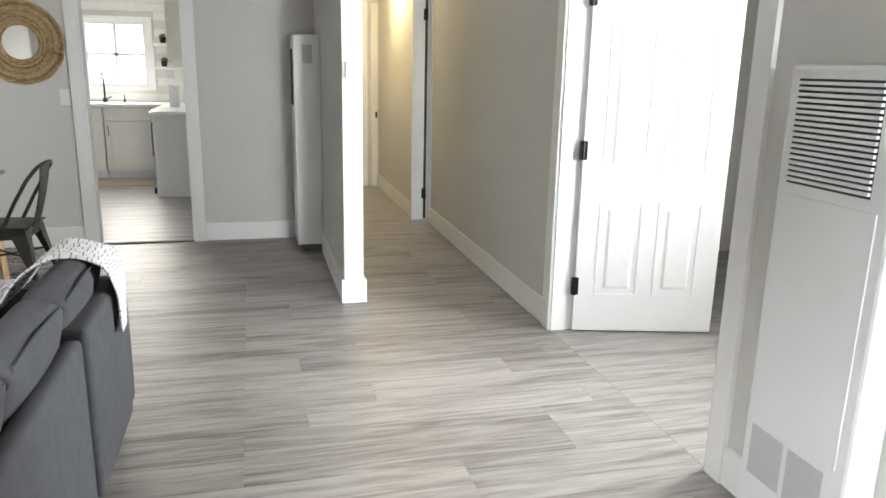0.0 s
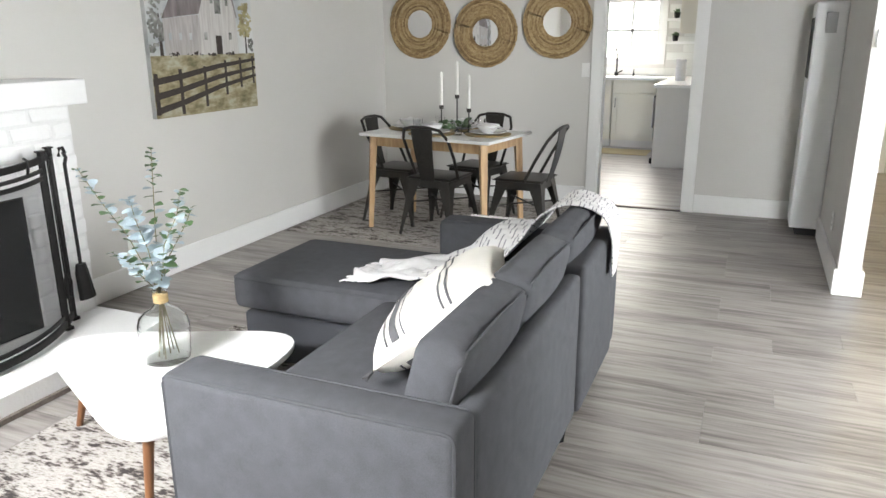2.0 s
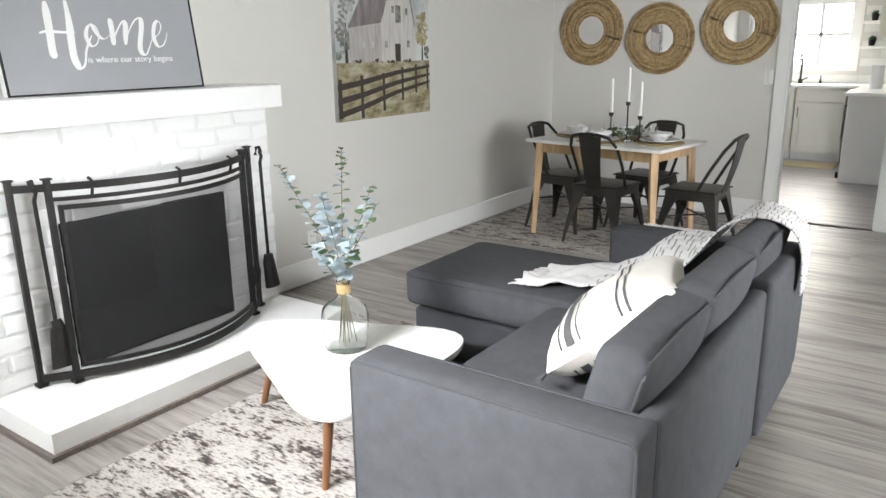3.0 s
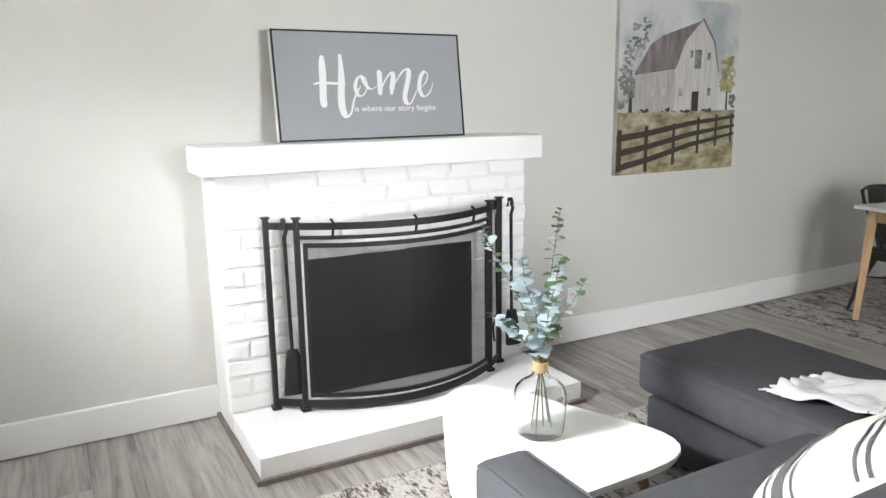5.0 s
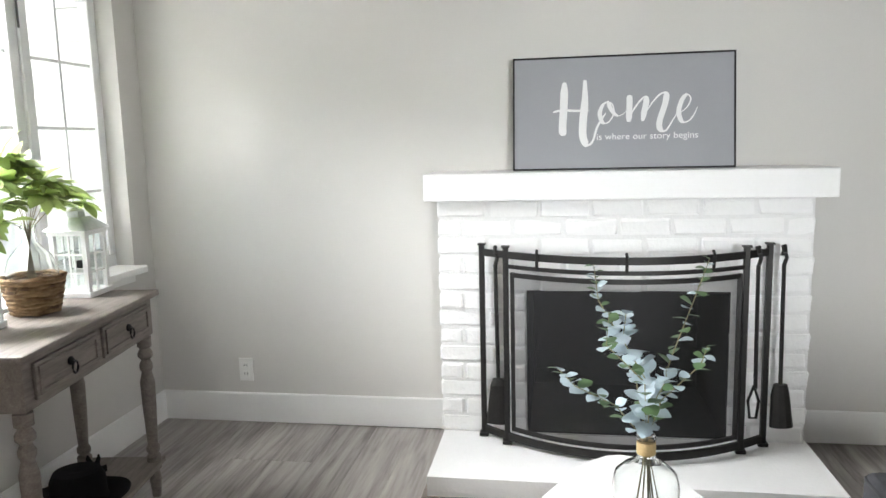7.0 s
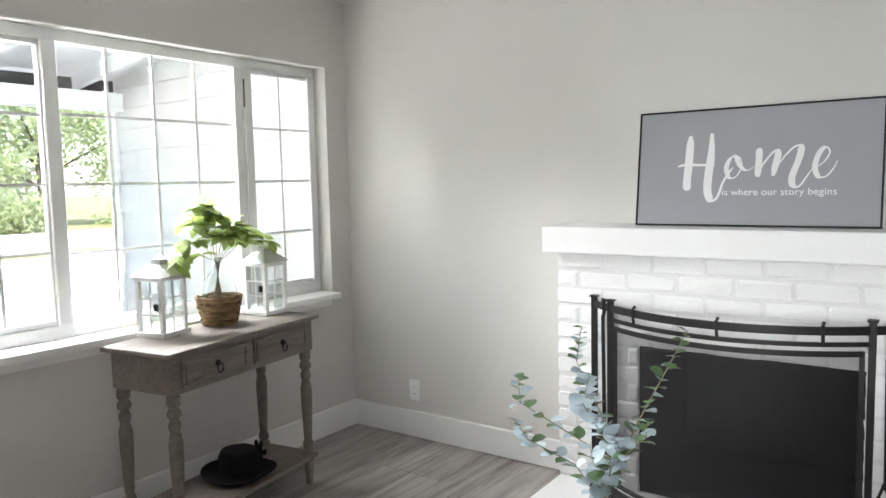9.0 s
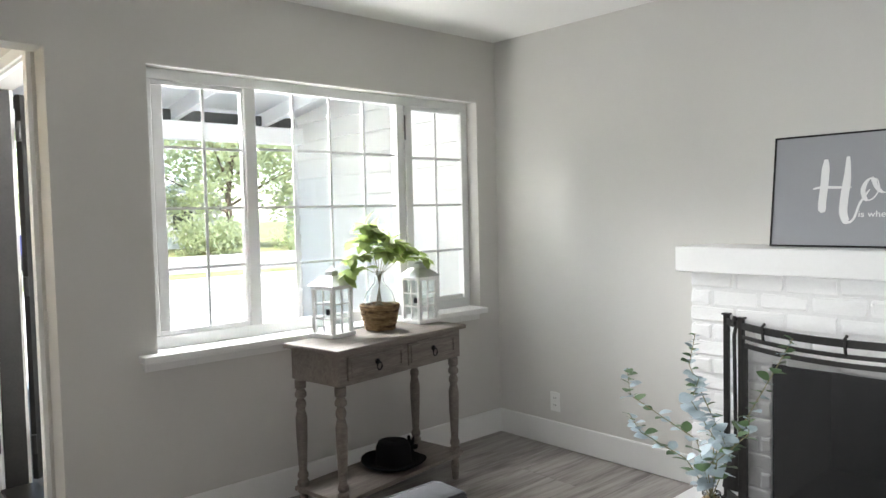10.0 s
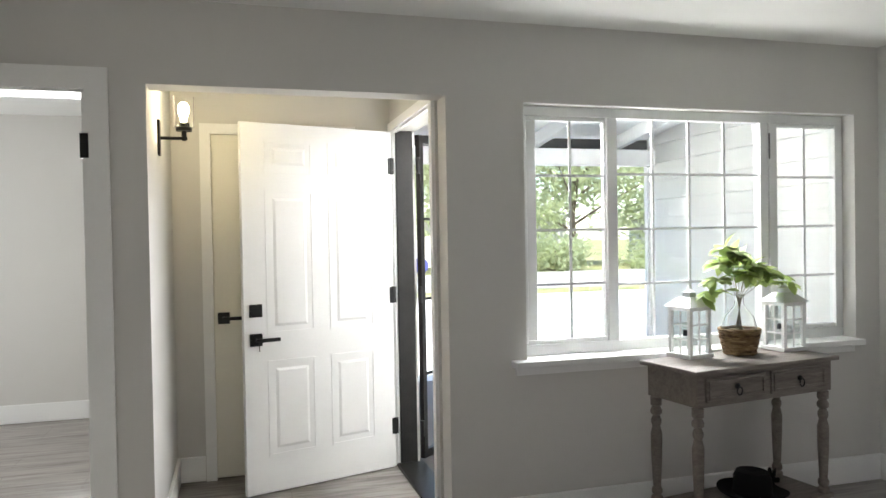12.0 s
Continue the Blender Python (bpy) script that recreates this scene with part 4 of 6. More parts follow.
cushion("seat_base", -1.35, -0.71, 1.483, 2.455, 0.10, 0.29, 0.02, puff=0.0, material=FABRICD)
cushion("seat_cushion", -1.365, -0.72, 1.483, 2.465, 0.295, 0.442, 0.035)
piping(loop(-1.363, -0.73, 1.487, 2.461, 0.425, 0.03))
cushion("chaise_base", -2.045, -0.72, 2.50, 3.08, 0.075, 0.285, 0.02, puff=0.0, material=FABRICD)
cushion("chaise_cushion", -2.08, -0.72, 2.475, 3.09, 0.30, 0.452, 0.04)
piping(loop(-2.078, -0.73, 2.477, 3.088, 0.432, 0.035))
for y0, y1 in ((1.50, 1.985), (1.995, 2.49), (2.50, 3.03)):
    mm = pose(-0.80, 0, 0.435) @ Matrix.Rotation(radians(14), 4, "Y")
    c = cushion("back_cushion", -0.062, 0.062, y0, y1, 0.0, 0.318, 0.034, m=mm, puff=0.018)
    part("piping", tube(bmesh.new(), [(0.052, y0 + 0.004, 0.03), (0.052, y0 + 0.004, 0.28), (0.052, y0 + 0.03, 0.314), (0.052, (y0 + y1) / 2, 0.323), (0.052, y1 - 0.03, 0.314), (0.052, y1 - 0.004, 0.28), (0.052, y1 - 0.004, 0.03)], 0.0045, 6), PIPING, c, smooth=True)
for x, y in ((-0.68, 2.46), (-0.68, 1.42), (-0.69, 3.12), (-1.30, 1.42), (-1.33, 3.15), (-1.98, 2.58), (-1.98, 3.0)):
    bm = bmesh.new()
    tube(bm, [(x, y, 0.12), (x, y, 0.0)], 0.03, 4, 0.6)
    part("leg", bm, BLACK, sofa, "tapered black leg")


# ---- throw pillow and blanket ----
def pillow(m, w, h, t):
    o = thing("throw_pillow", "cream linen throw pillow with charcoal stripes on the sofa", "pillow", m)
    bm = bmesh.new()
    n = 22
    grid = {}
    for s in (-1, 1):
        for i in range(n + 1):
            for j in range(n + 1):
                u, v = i / n * 2 - 1, j / n * 2 - 1
                edge = max(0, (1 - u ** 4) * (1 - v ** 4)) ** 0.55
                if s == 1 and edge < 1e-6:
                    grid[s, i, j] = grid[-1, i, j]
                    continue
                pin = 1 - 0.07 * (1 - abs(u) ** 2) * (abs(v) ** 6)
                pin2 = 1 - 0.07 * (1 - abs(v) ** 2) * (abs(u) ** 6)
                wr = 0.006 * noise.noise((u * 3, v * 3, s))
                grid[s, i, j] = bm.verts.new((u * w / 2 * pin2, s * (t / 2 * edge + wr * edge), v * h / 2 * pin))
    for s in (-1, 1):
        for i in range(n):
            for j in range(n):
                f = bm.faces.new((grid[s, i, j], grid[s, i + 1, j], grid[s, i + 1, j + 1], grid[s, i, j + 1]))
    case = part("cover", bm, LINEN, o, smooth=True)
    # woven stripes just proud of the cover
    for side in (-1, 1):
        for v0, v1 in ((-0.66, -0.63), (-0.56, -0.44), (-0.37, -0.345), (0.24, 0.275), (0.36, 0.40)):
            bm = bmesh.new()
            prev = None
            for j in range(41):
                u = (j / 40 * 2 - 1) * 0.96
                pair = []
                for v in (v0, v1):
                    edge = max(0, (1 - u ** 4) * (1 - v ** 4)) ** 0.55
                    pin = 1 - 0.07 * (1 - abs(u) ** 2) * (abs(v) ** 6)
                    pin2 = 1 - 0.07 * (1 - abs(v) ** 2) * (abs(u) ** 6)
                    wr = 0.006 * noise.noise((u * 3, v * 3, side))
                    pair.append(bm.verts.new((u * w / 2 * pin2, side * (t / 2 * edge + wr * edge + 0.003), v * h / 2 * pin)))
                if prev:
                    bm.faces.new((prev[0], prev[1], pair[1], pair[0]))
                prev = pair
            part("stripe", bm, STRIPE, o, smooth=True)
    for cx in (-1, 1):
        for cz in (-1,):
            bm = bmesh.new()
            for k in range(7):
                tube(bm, [(cx * w * 0.485, 0, cz * h * 0.485), (cx * w * (0.50 + 0.012 * k), 0.006 * math.sin(k * 2), cz * h * (0.50 + 0.012 * (6 - k)))], 0.003, 4)
            part("tassel", bm, STRIPE if cz < 0 else LINEN, o)
    return o


pillow(pose(-0.960, 2.09, 0.608) @ Matrix.Rotation(radians(-80), 4, "Z") @ Matrix.Rotation(radians(-54), 4, "X") @ Matrix.Rotation(radians(-8), 4, "Y"), 0.56, 0.42, 0.17)

blanket = thing("throw_blanket", "white knitted blanket with grey stripes draped over the sofa", "blanket")
prof = [(-1.53, 0.463), (-1.42, 0.468), (-1.31, 0.472), (-1.20, 0.480), (-1.10, 0.498), (-1.0, 0.55), (-0.925, 0.63), (-0.868, 0.705), (-0.81, 0.755), (-0.735, 0.764), (-0.662, 0.745), (-0.622, 0.70), (-0.606, 0.645), (-0.600, 0.60), (-0.597, 0.50)]
NB, MB = (len(prof) - 1) * 19, 56


def drape(t):
    i = min(int(t), len(prof) - 2)
    k = t - i
    a, b, c, d = (Vector(prof[max(i - 1, 0)]), Vector(prof[i]), Vector(prof[i + 1]), Vector(prof[min(i + 2, len(prof) - 1)]))
    return 0.5 * (2 * b + (c - a) * k + (2 * a - 5 * b + 4 * c - d) * k * k + (3 * b - a - 3 * c + d) * k ** 3)


bm = bmesh.new()
rows = []
for i in range(NB + 1):
    t = i / NB * (len(prof) - 1)
    q = drape(t)
    f = i / NB
    y0 = 2.53 + 0.10 * min(1, f * 3) + 0.22 * max(0, min(1, (f - 0.35) / 0.25))
    y1 = 2.80 + 0.36 * min(1, f * 3) + 0.02 * math.sin(9 * f) - 0.08 * max(0, min(1, (f - 0.5) / 0.1))
    y1 -= 0.60 * max(0, f - 0.74)
    y0 += 0.03 * max(0, f - 0.8)
    row = []
    for j in range(MB + 1):
        g = j / MB
        q = drape(t)
        loose = 0.05 * max(0, 1 - f / 0.34)
        fold = 0.008 * math.sin(g * 22 + f * 9) + 0.012 * noise.noise((f * 9, g * 4, 3)) + 0.005 * noise.noise((f * 30, g * 14, 7)) + loose * (0.25 + noise.noise((f * 14, g * 5, 11)))
        over = max(0, min(1, (g - 0.25) / 0.5)) * max(0, min(1, (f - 0.17) / 0.12))
        q = Vector((q.x, max(q.y, q.y + (0.608 - q.y) * over * over * (3 - 2 * over)))) if q.y < 0.62 and f < 0.6 else q
        start = 0.05 * abs(noise.noise((g * 6, 2, 5))) if i == 0 else 0
        row.append(bm.verts.new((q.x - start, y0 + (y1 - y0) * g, q.y + abs(fold) + 0.001)))
    rows.append(row)
for a, b in zip(rows, rows[1:]):
    for j in range(MB):
        bm.faces.new((a[j], a[j + 1], b[j + 1], b[j]))
faces = bm.faces[:]
for k, fc in enumerate(faces):
    i, j = divmod(k, MB)
    if i > 40 and (i % 4 == 0) and (j + i // 4 * 5) % 14 > 4:
        fc.material_index = 1
data = finish(bm, True, 80)
data.materials.append(KNIT)
data.materials.append(KNITD)
cl = part("cloth", data, KNIT, blanket)
so = cl.modifiers.new("thickness", "SOLIDIFY")
so.thickness, so.offset = 0.006, 1
bm = bmesh.new()
rng = random.Random(5)
for k in range(46):
    g = k / 45
    y = 2.54 + 0.25 * g
    tube(bm, [(-1.53, y, 0.466), (-1.555 - 0.02 * rng.random(), y + rng.uniform(-0.012, 0.012), 0.464), (-1.57 - 0.03 * rng.random(), y + rng.uniform(-0.02, 0.02), 0.460)], 0.003, 4)
part("fringe", bm, KNIT, blanket, "loose white fringe")
bm = bmesh.new()
for k in range(40):
    f = k / 39
    q = Vector((-1.27 + 0.3 * f, 0.612))
    y = 3.15
    tube(bm, [(q.x, y, q.y + 0.004), (q.x - 0.01, y + 0.012 + 0.008 * rng.random(), q.y + 0.006), (q.x - 0.02 * rng.random(), y + 0.022 + 0.012 * rng.random(), q.y + 0.002)], 0.003, 4)
part("fringe", bm, KNIT, blanket, "loose white fringe")


# ---- coffee table and vase ----
def rounded_tri(pts, r, n=8):
    out = []
    k = len(pts)
    for i in range(k):
        p, a, b = Vector(pts[i]), Vector(pts[i - 1]), Vector(pts[(i + 1) % k])
        d1, d2 = (a - p).normalized(), (b - p).normalized()
        half = d1.angle(d2) / 2
        s, e = p + d1 * r / math.tan(half), p + d2 * r / math.tan(half)
        for t in range(n + 1):
            u = t / n
            out.append((1 - u) ** 2 * s + 2 * u * (1 - u) * p + u * u * e)
    return out


CT = 0.345
ct = thing("coffee_table", "white rounded triangular coffee table with walnut legs", "table")
bm = bmesh.new()
tri = rounded_tri([(-1.52, 1.38), (-1.55, 2.32), (-2.52, 1.88)], 0.19)
lo = [bm.verts.new((q.x * 0.985 - 0.027, q.y * 0.985 + 0.027, CT - 0.024)) for q in tri]
mid = [bm.verts.new((q.x, q.y, CT - 0.012)) for q in tri]
top = [bm.verts.new((q.x, q.y, CT - 0.003)) for q in tri]
top2 = [bm.verts.new((q.x * 0.997 - 0.0054, q.y * 0.997 + 0.0054, CT)) for q in tri]
for a, b in ((lo, mid), (mid, top), (top, top2)):
    for i in range(len(tri)):
        j = (i + 1) % len(tri)
        bm.faces.new((a[i], a[j], b[j], b[i]))
bm.faces.new(top2)
bm.faces.new(lo)
part("tabletop", bm, TABLEW, ct, "white lacquered top", smooth=True)
for (x, y), (u, v) in (((-1.69, 1.60), (-1.715, 1.585)), ((-1.69, 2.12), (-1.64, 2.17)), ((-2.22, 1.87), (-2.335, 1.88))):
    part("leg", tube(bmesh.new(), [(x, y, CT - 0.025), (u, v, 0.012)], 0.019, 12, 0.62), WALNUT, ct, "tapered walnut leg", smooth=True)

bottle_prof = [(0.0, 0.0), (0.066, 0.0), (0.074, 0.006), (0.079, 0.03), (0.083, 0.10), (0.083, 0.125), (0.076, 0.152), (0.055, 0.172), (0.033, 0.184), (0.024, 0.198), (0.021, 0.225), (0.021, 0.24), (0.025, 0.244), (0.025, 0.252), (0.020, 0.254)]


def vase(name, label, at, prof_, sc=1.0):
    o = thing(name, label, "vase", pose(*at))
    outer = [(r * sc, z * sc) for r, z in prof_]
    inner = [(max(r - 0.0032, 0.0) * sc, (z + (0.004 if i < 2 else 0)) * sc) for i, (r, z) in enumerate(prof_)]
    part("bottle", lathe(bmesh.new(), outer + inner[::-1], 40), BOTTLE, o, "clear greenish glass", smooth=True)
    return o


LEAF = {}


def leaf_mesh(kind, material):
    if kind in LEAF:
        return LEAF[kind]
    bm = bmesh.new()
    n, wid, ln = (6, 0.5, 1.0) if kind == "long" else (6, 0.98, 1.0)
    rows = []
    for i in range(n + 1):
        t = i / n
        wv = wid / 2 * math.sin(math.pi * min(1, t * 0.97 + 0.02)) ** (0.75 if kind != "long" else 0.9)
        z = -0.22 * t * t
        rows.append([bm.verts.new((ln * t, s * wv, z + 0.09 * abs(s) * wv * 2)) for s in (-1, 0, 1)])
    for a, b in zip(rows, rows[1:]):
        for k in range(2):
            bm.faces.new((a[k], a[k + 1], b[k + 1], b[k]))
    data = finish(bm, True, 80)
    data.materials.append(material)
    LEAF[kind] = data
    return data


def spray(o, pts, count, size, kinds, rng, r=0.0028, start=0.3, lean=(0.15, 0.7), shrink=0.45):
    """A stem along points with leaves set along it, each a piece of its own."""
    stem = part("stem", tube(bmesh.new(), pts, r, 6, 0.5), STEM, o)
    pts = [Vector(q) for q in pts]
    for k in range(count):
        t = (start + (1 - start) * (k + rng.random() * 0.6) / count) * (len(pts) - 1)
        i = min(int(t), len(pts) - 2)
        at = pts[i].lerp(pts[i + 1], t - i)
        d = (pts[i + 1] - pts[i]).normalized()
        a = k * 2.4 + rng.uniform(-0.5, 0.5)
        side = Vector((math.cos(a), math.sin(a), 0.0))
        out = (side + d * rng.uniform(*lean)).normalized()
        up = Vector((rng.uniform(-0.4, 0.4), rng.uniform(-0.4, 0.4), 1))
        y = up.cross(out).normalized()
        z = out.cross(y)
        sc = size * rng.uniform(0.65, 1.15) * (1 - shrink * max(0, (t / (len(pts) - 1) - 0.6) / 0.4))
        lf = new("leaf", kinds[k % len(kinds)])
        lf.parent = stem
        lf.matrix_local = Matrix(((out.x * sc, y.x * sc, z.x * sc, at.x), (out.y * sc, y.y * sc, z.y * sc, at.y), (out.z * sc, y.z * sc, z.z * sc, at.z), (0, 0, 0, 1)))


eu, eg, mg = leaf_mesh("euca", EUCA), leaf_mesh("green", EUCG), leaf_mesh("long", LEAFG)
VX, VY = -1.89, 1.90
vs = vase("eucalyptus_vase", "clear glass bottle vase with twine on the white coffee table", (VX, VY, CT + 0.001), bottle_prof)
part("twine_wrap", lathe(bmesh.new(), [(0.0225, 0.204), (0.024, 0.206), (0.024, 0.234), (0.0225, 0.236)], 24), TWINE, vs, "tan twine round the neck")
rng = random.Random(11)
eo = thing("eucalyptus_plant", "artificial blue-green eucalyptus stems in the bottle vase", "plant", pose(VX, VY, CT))
for tip, count, kind, size in (((-0.13, 0.165, 0.68), 32, [eg, eg, eu], 0.038), ((-0.145, -0.125, 0.66), 32, [eu, eg], 0.040), ((0.06, -0.22, 0.44), 24, [eu, eu, eg], 0.044), ((0.235, -0.11, 0.62), 30, [eu, eg], 0.042), ((0.05, 0.13, 0.50), 20, [eu, eg], 0.038), ((-0.03, -0.05, 0.56), 30, [eu], 0.056), ((0.03, 0.04, 0.44), 14, [eu], 0.048)):
    bend = Vector((rng.uniform(-0.03, 0.03), rng.uniform(-0.03, 0.03), 0))
    b = (-tip[0] * 0.2, -tip[1] * 0.2, 0.02)
    spray(eo, [b, (0.0, 0.0, 0.235), (tip[0] * 0.35 + bend.x, tip[1] * 0.35 + bend.y, 0.235 + (tip[2] - 0.235) * 0.45), (tip[0] * 0.8 - bend.x, tip[1] * 0.8 - bend.y, 0.235 + (tip[2] - 0.235) * 0.8), tip], count, size, kind, rng, 0.0022, start=0.33, lean=(-0.1, 1.0))

# ---- rugs ----


def rug(x0, x1, y0, y1, label):
    o = thing("area_rug", label, "rug", pose((x0 + x1) / 2, (y0 + y1) / 2, 0), group="patterned rugs")
    hx, hy = (x1 - x0) / 2, (y1 - y0) / 2
    bm = cbox(-hx, hx, -hy, hy, 0.003, 0.012, bevel=0.003, seg=1)
    part("rug_body", bm, RUG, o)
    bm = bmesh.new()
    for b in ((-hx - 0.008, hx + 0.008, -hy - 0.008, -hy), (-hx - 0.008, hx + 0.008, hy, hy + 0.008), (-hx - 0.008, -hx, -hy, hy), (hx, hx + 0.008, -hy, hy)):
        box(bm, *b, 0.0025, 0.0105)
    part("binding", bm, RUGEDGE, o)


rug(-2.43, -0.95, 0.62, 2.90, "distressed grey and brown rug under the coffee table")
rug(-3.28, -1.45, 4.57, 6.10, "distressed grey and brown rug under the dining table")

# ---- dining table ----
DT = 0.722
DM = pose(-2.215, 5.11, 0, 0, 0, -8.7)
dt = thing("dining_table", "white-topped dining table with light oak legs", "table", DM)
part("tabletop", cbox(-0.535, 0.535, -0.335, 0.335, DT - 0.022, DT, bevel=0.004), TABLEW, dt, "white top")
bm = bmesh.new()
for b in ((-0.44, 0.44, -0.275, -0.255), (-0.44, 0.44, 0.255, 0.275), (-0.46, -0.44, -0.275, 0.275), (0.44, 0.46, -0.275, 0.275)):
    box(bm, *b, DT - 0.095, DT - 0.023)
part("apron", bm, OAK, dt)
for sx, sy in ((-1, -1), (1, -1), (-1, 1), (1, 1)):
    x, y = sx * 0.455, sy * 0.265
    part("leg", tube(bmesh.new(), [(x, y, DT - 0.023), (x + sx * 0.03, y + sy * 0.025, 0.013)], 0.036, 4, 0.62), OAK, dt)


# ---- metal chairs ----
def metal_chair():
    o = thing("dining_chair", "dark gunmetal steel cafe chair at the dining table", "chair", group="chairs round the dining table")
    SZ = 0.425
    bm = cbox(-0.175, 0.175, -0.17, 0.185, SZ - 0.018, SZ, bevel=0.012)
    bmesh.ops.bevel(bm, geom=[e for e in bm.edges if abs(e.verts[0].co.z - e.verts[1].co.z) > 0.005 and e.calc_length() > 0.004], offset=0.02, segments=2, affect="EDGES")
    part("seat", bm, GUNMETAL, o, smooth=True)
    part("apron", cbox(-0.165, 0.165, -0.16, 0.175, SZ - 0.075, SZ - 0.018, bevel=0.01), GUNMETAL, o)
    bm = bmesh.new()
    rows = []
    for i in range(7):
        t = i / 6
        wv = 0.055 + 0.03 * t
        y = -0.165 - 0.085 * t - 0.012 * math.sin(t * 3)
        z = SZ - 0.02 + 0.375 * t
        rows.append([bm.verts.new(q) for q in ((-wv, y, z), (wv, y, z), (wv, y - 0.006, z), (-wv, y - 0.006, z))])
    for a, b in zip(rows, rows[1:]):
        for k in range(4):
            bm.faces.new((a[k], a[(k + 1) % 4], b[(k + 1) % 4], b[k]))
    bm.faces.new(rows[0])
    bm.faces.new(rows[-1])
    part("backrest", bm, GUNMETAL, o)
    hoop = [(-0.172, -0.04, SZ - 0.015), (-0.182, -0.12, SZ + 0.14), (-0.178, -0.20, SZ + 0.275), (-0.14, -0.25, SZ + 0.345), (-0.07, -0.264, SZ + 0.362)]
    hoop = hoop + [(0, -0.266, SZ + 0.364)] + [(-x, y, z) for x, y, z in reversed(hoop)]
    part("back_frame", tube(bmesh.new(), hoop, 0.011, 8), GUNMETAL, o, smooth=True)
    for sx in (-1, 1):
        for sy in (-1, 1):
            bm = bmesh.new()
            rows = []
            for i in range(8):
                t = i / 7
                z = SZ - 0.03 - (SZ - 0.033) * t
                wv = 0.075 * (1 - t) ** 1.6 + 0.020
                cx, cy = sx * (0.162 + 0.055 * t), sy * (0.16 + 0.065 * t) + (0.008 if sy > 0 else 0)
                rows.append([bm.verts.new(q) for q in ((cx, cy, z), (cx - sx * wv, cy, z), (cx - sx * wv, cy - sy * 0.006, z), (cx - sx * 0.008, cy - sy * 0.008, z), (cx - sx * 0.006, cy - sy * wv, z), (cx, cy - sy * wv, z))])
            for a, b in zip(rows, rows[1:]):
                for k in range(6):
                    bm.faces.new((a[k], a[(k + 1) % 6], b[(k + 1) % 6], b[k]))
            bm.faces.new(rows[0])
            bm.faces.new(rows[-1])
            part("leg", bm, GUNMETAL, o)
    bm = bmesh.new()
    tube(bm, [(-0.18, -0.18, 0.24), (0.18, 0.18, 0.24)], 0.006, 6)
    tube(bm, [(-0.18, 0.18, 0.232), (0.18, -0.18, 0.232)], 0.006, 6)
    part("cross_brace", bm, GUNMETAL, o)
    return o


ch = metal_chair()
ch.matrix_basis = DM @ pose(0.03, -0.13, 0.009, 0, 0, 2)
copy_thing(ch, DM @ pose(-0.45, 0.06, 0.009, 0, 0, -86))
copy_thing(ch, DM @ pose(0.60, 0.12, 0.009, 0, 0, 96))
copy_thing(ch, DM @ pose(0.04, 0.43, 0.009, 0, 0, 178))


# ---- table setting ----
def place_setting(x, y, a):
    o = thing("charger_plate", "round gold-rimmed woven charger under a white plate", "plate", pose(x, y, DT + 0.001), group="place settings")
    part("charger", lathe(bmesh.new(), [(0, 0), (0.155, 0), (0.165, 0.004), (0.165, 0.009), (0.15, 0.008), (0, 0.006)], 32), GOLDRIM, o, smooth=True)
    o = thing("dinner_plate", "white china plate on a woven charger", "plate", pose(x, y, DT + 0.011), group="place settings")
    part("plate", lathe(bmesh.new(), [(0, 0), (0.09, 0), (0.135, 0.014), (0.133, 0.018), (0.09, 0.006), (0, 0.005)], 32), CHINA, o, smooth=True)
    o = thing("bowl", "white china bowl on a dinner plate", "bowl", pose(x, y, DT + 0.018), group="place settings")
    part("bowl", lathe(bmesh.new(), [(0, 0), (0.04, 0), (0.075, 0.035), (0.085, 0.055), (0.081, 0.055), (0.07, 0.035), (0.035, 0.006), (0, 0.006)], 28), CHINA, o, smooth=True)
    o = thing("napkin", "crumpled white napkin lying in a bowl", "napkin", pose(x, y, DT + 0.05, 0, 0, a), group="place settings")
    bm = bmesh.new()
    n = 14
    g = [[bm.verts.new(((i / n - 0.5) * 0.20, (j / n - 0.5) * 0.13, 0.03 * math.exp(-((i / n - 0.5) ** 2 + (j / n - 0.5) ** 2) * 9) + 0.022 * noise.noise((i * 0.35 + x * 9, j * 0.35, y * 7)))) for j in range(n + 1)] for i in range(n + 1)]
    for i in range(n):
        for j in range(n):
            bm.faces.new((g[i][j], g[i + 1][j], g[i + 1][j + 1], g[i][j + 1]))
    part("cloth", bm, KNIT, o, smooth=True)


for x, y, a in ((-0.34, 0.05, 20), (-0.02, -0.16, 100), (0.35, 0.0, -15), (0.03, 0.19, 60)):
    q = DM @ Vector((x, y, 0))
    place_setting(q.x, q.y, a)
for x, y in ((-0.18, -0.09), (-0.15, 0.17), (0.17, -0.12), (0.21, 0.16)):
    q = DM @ Vector((x, y, 0))
    o = thing("drinking_glass", "clear drinking glass on the dining table", "glass", pose(q.x, q.y, DT + 0.001), group="drinking glasses")
    part("tumbler", lathe(bmesh.new(), [(0, 0), (0.030, 0), (0.036, 0.09), (0.034, 0.09), (0.028, 0.006), (0, 0.006)], 20), CLEAR, o, smooth=True)
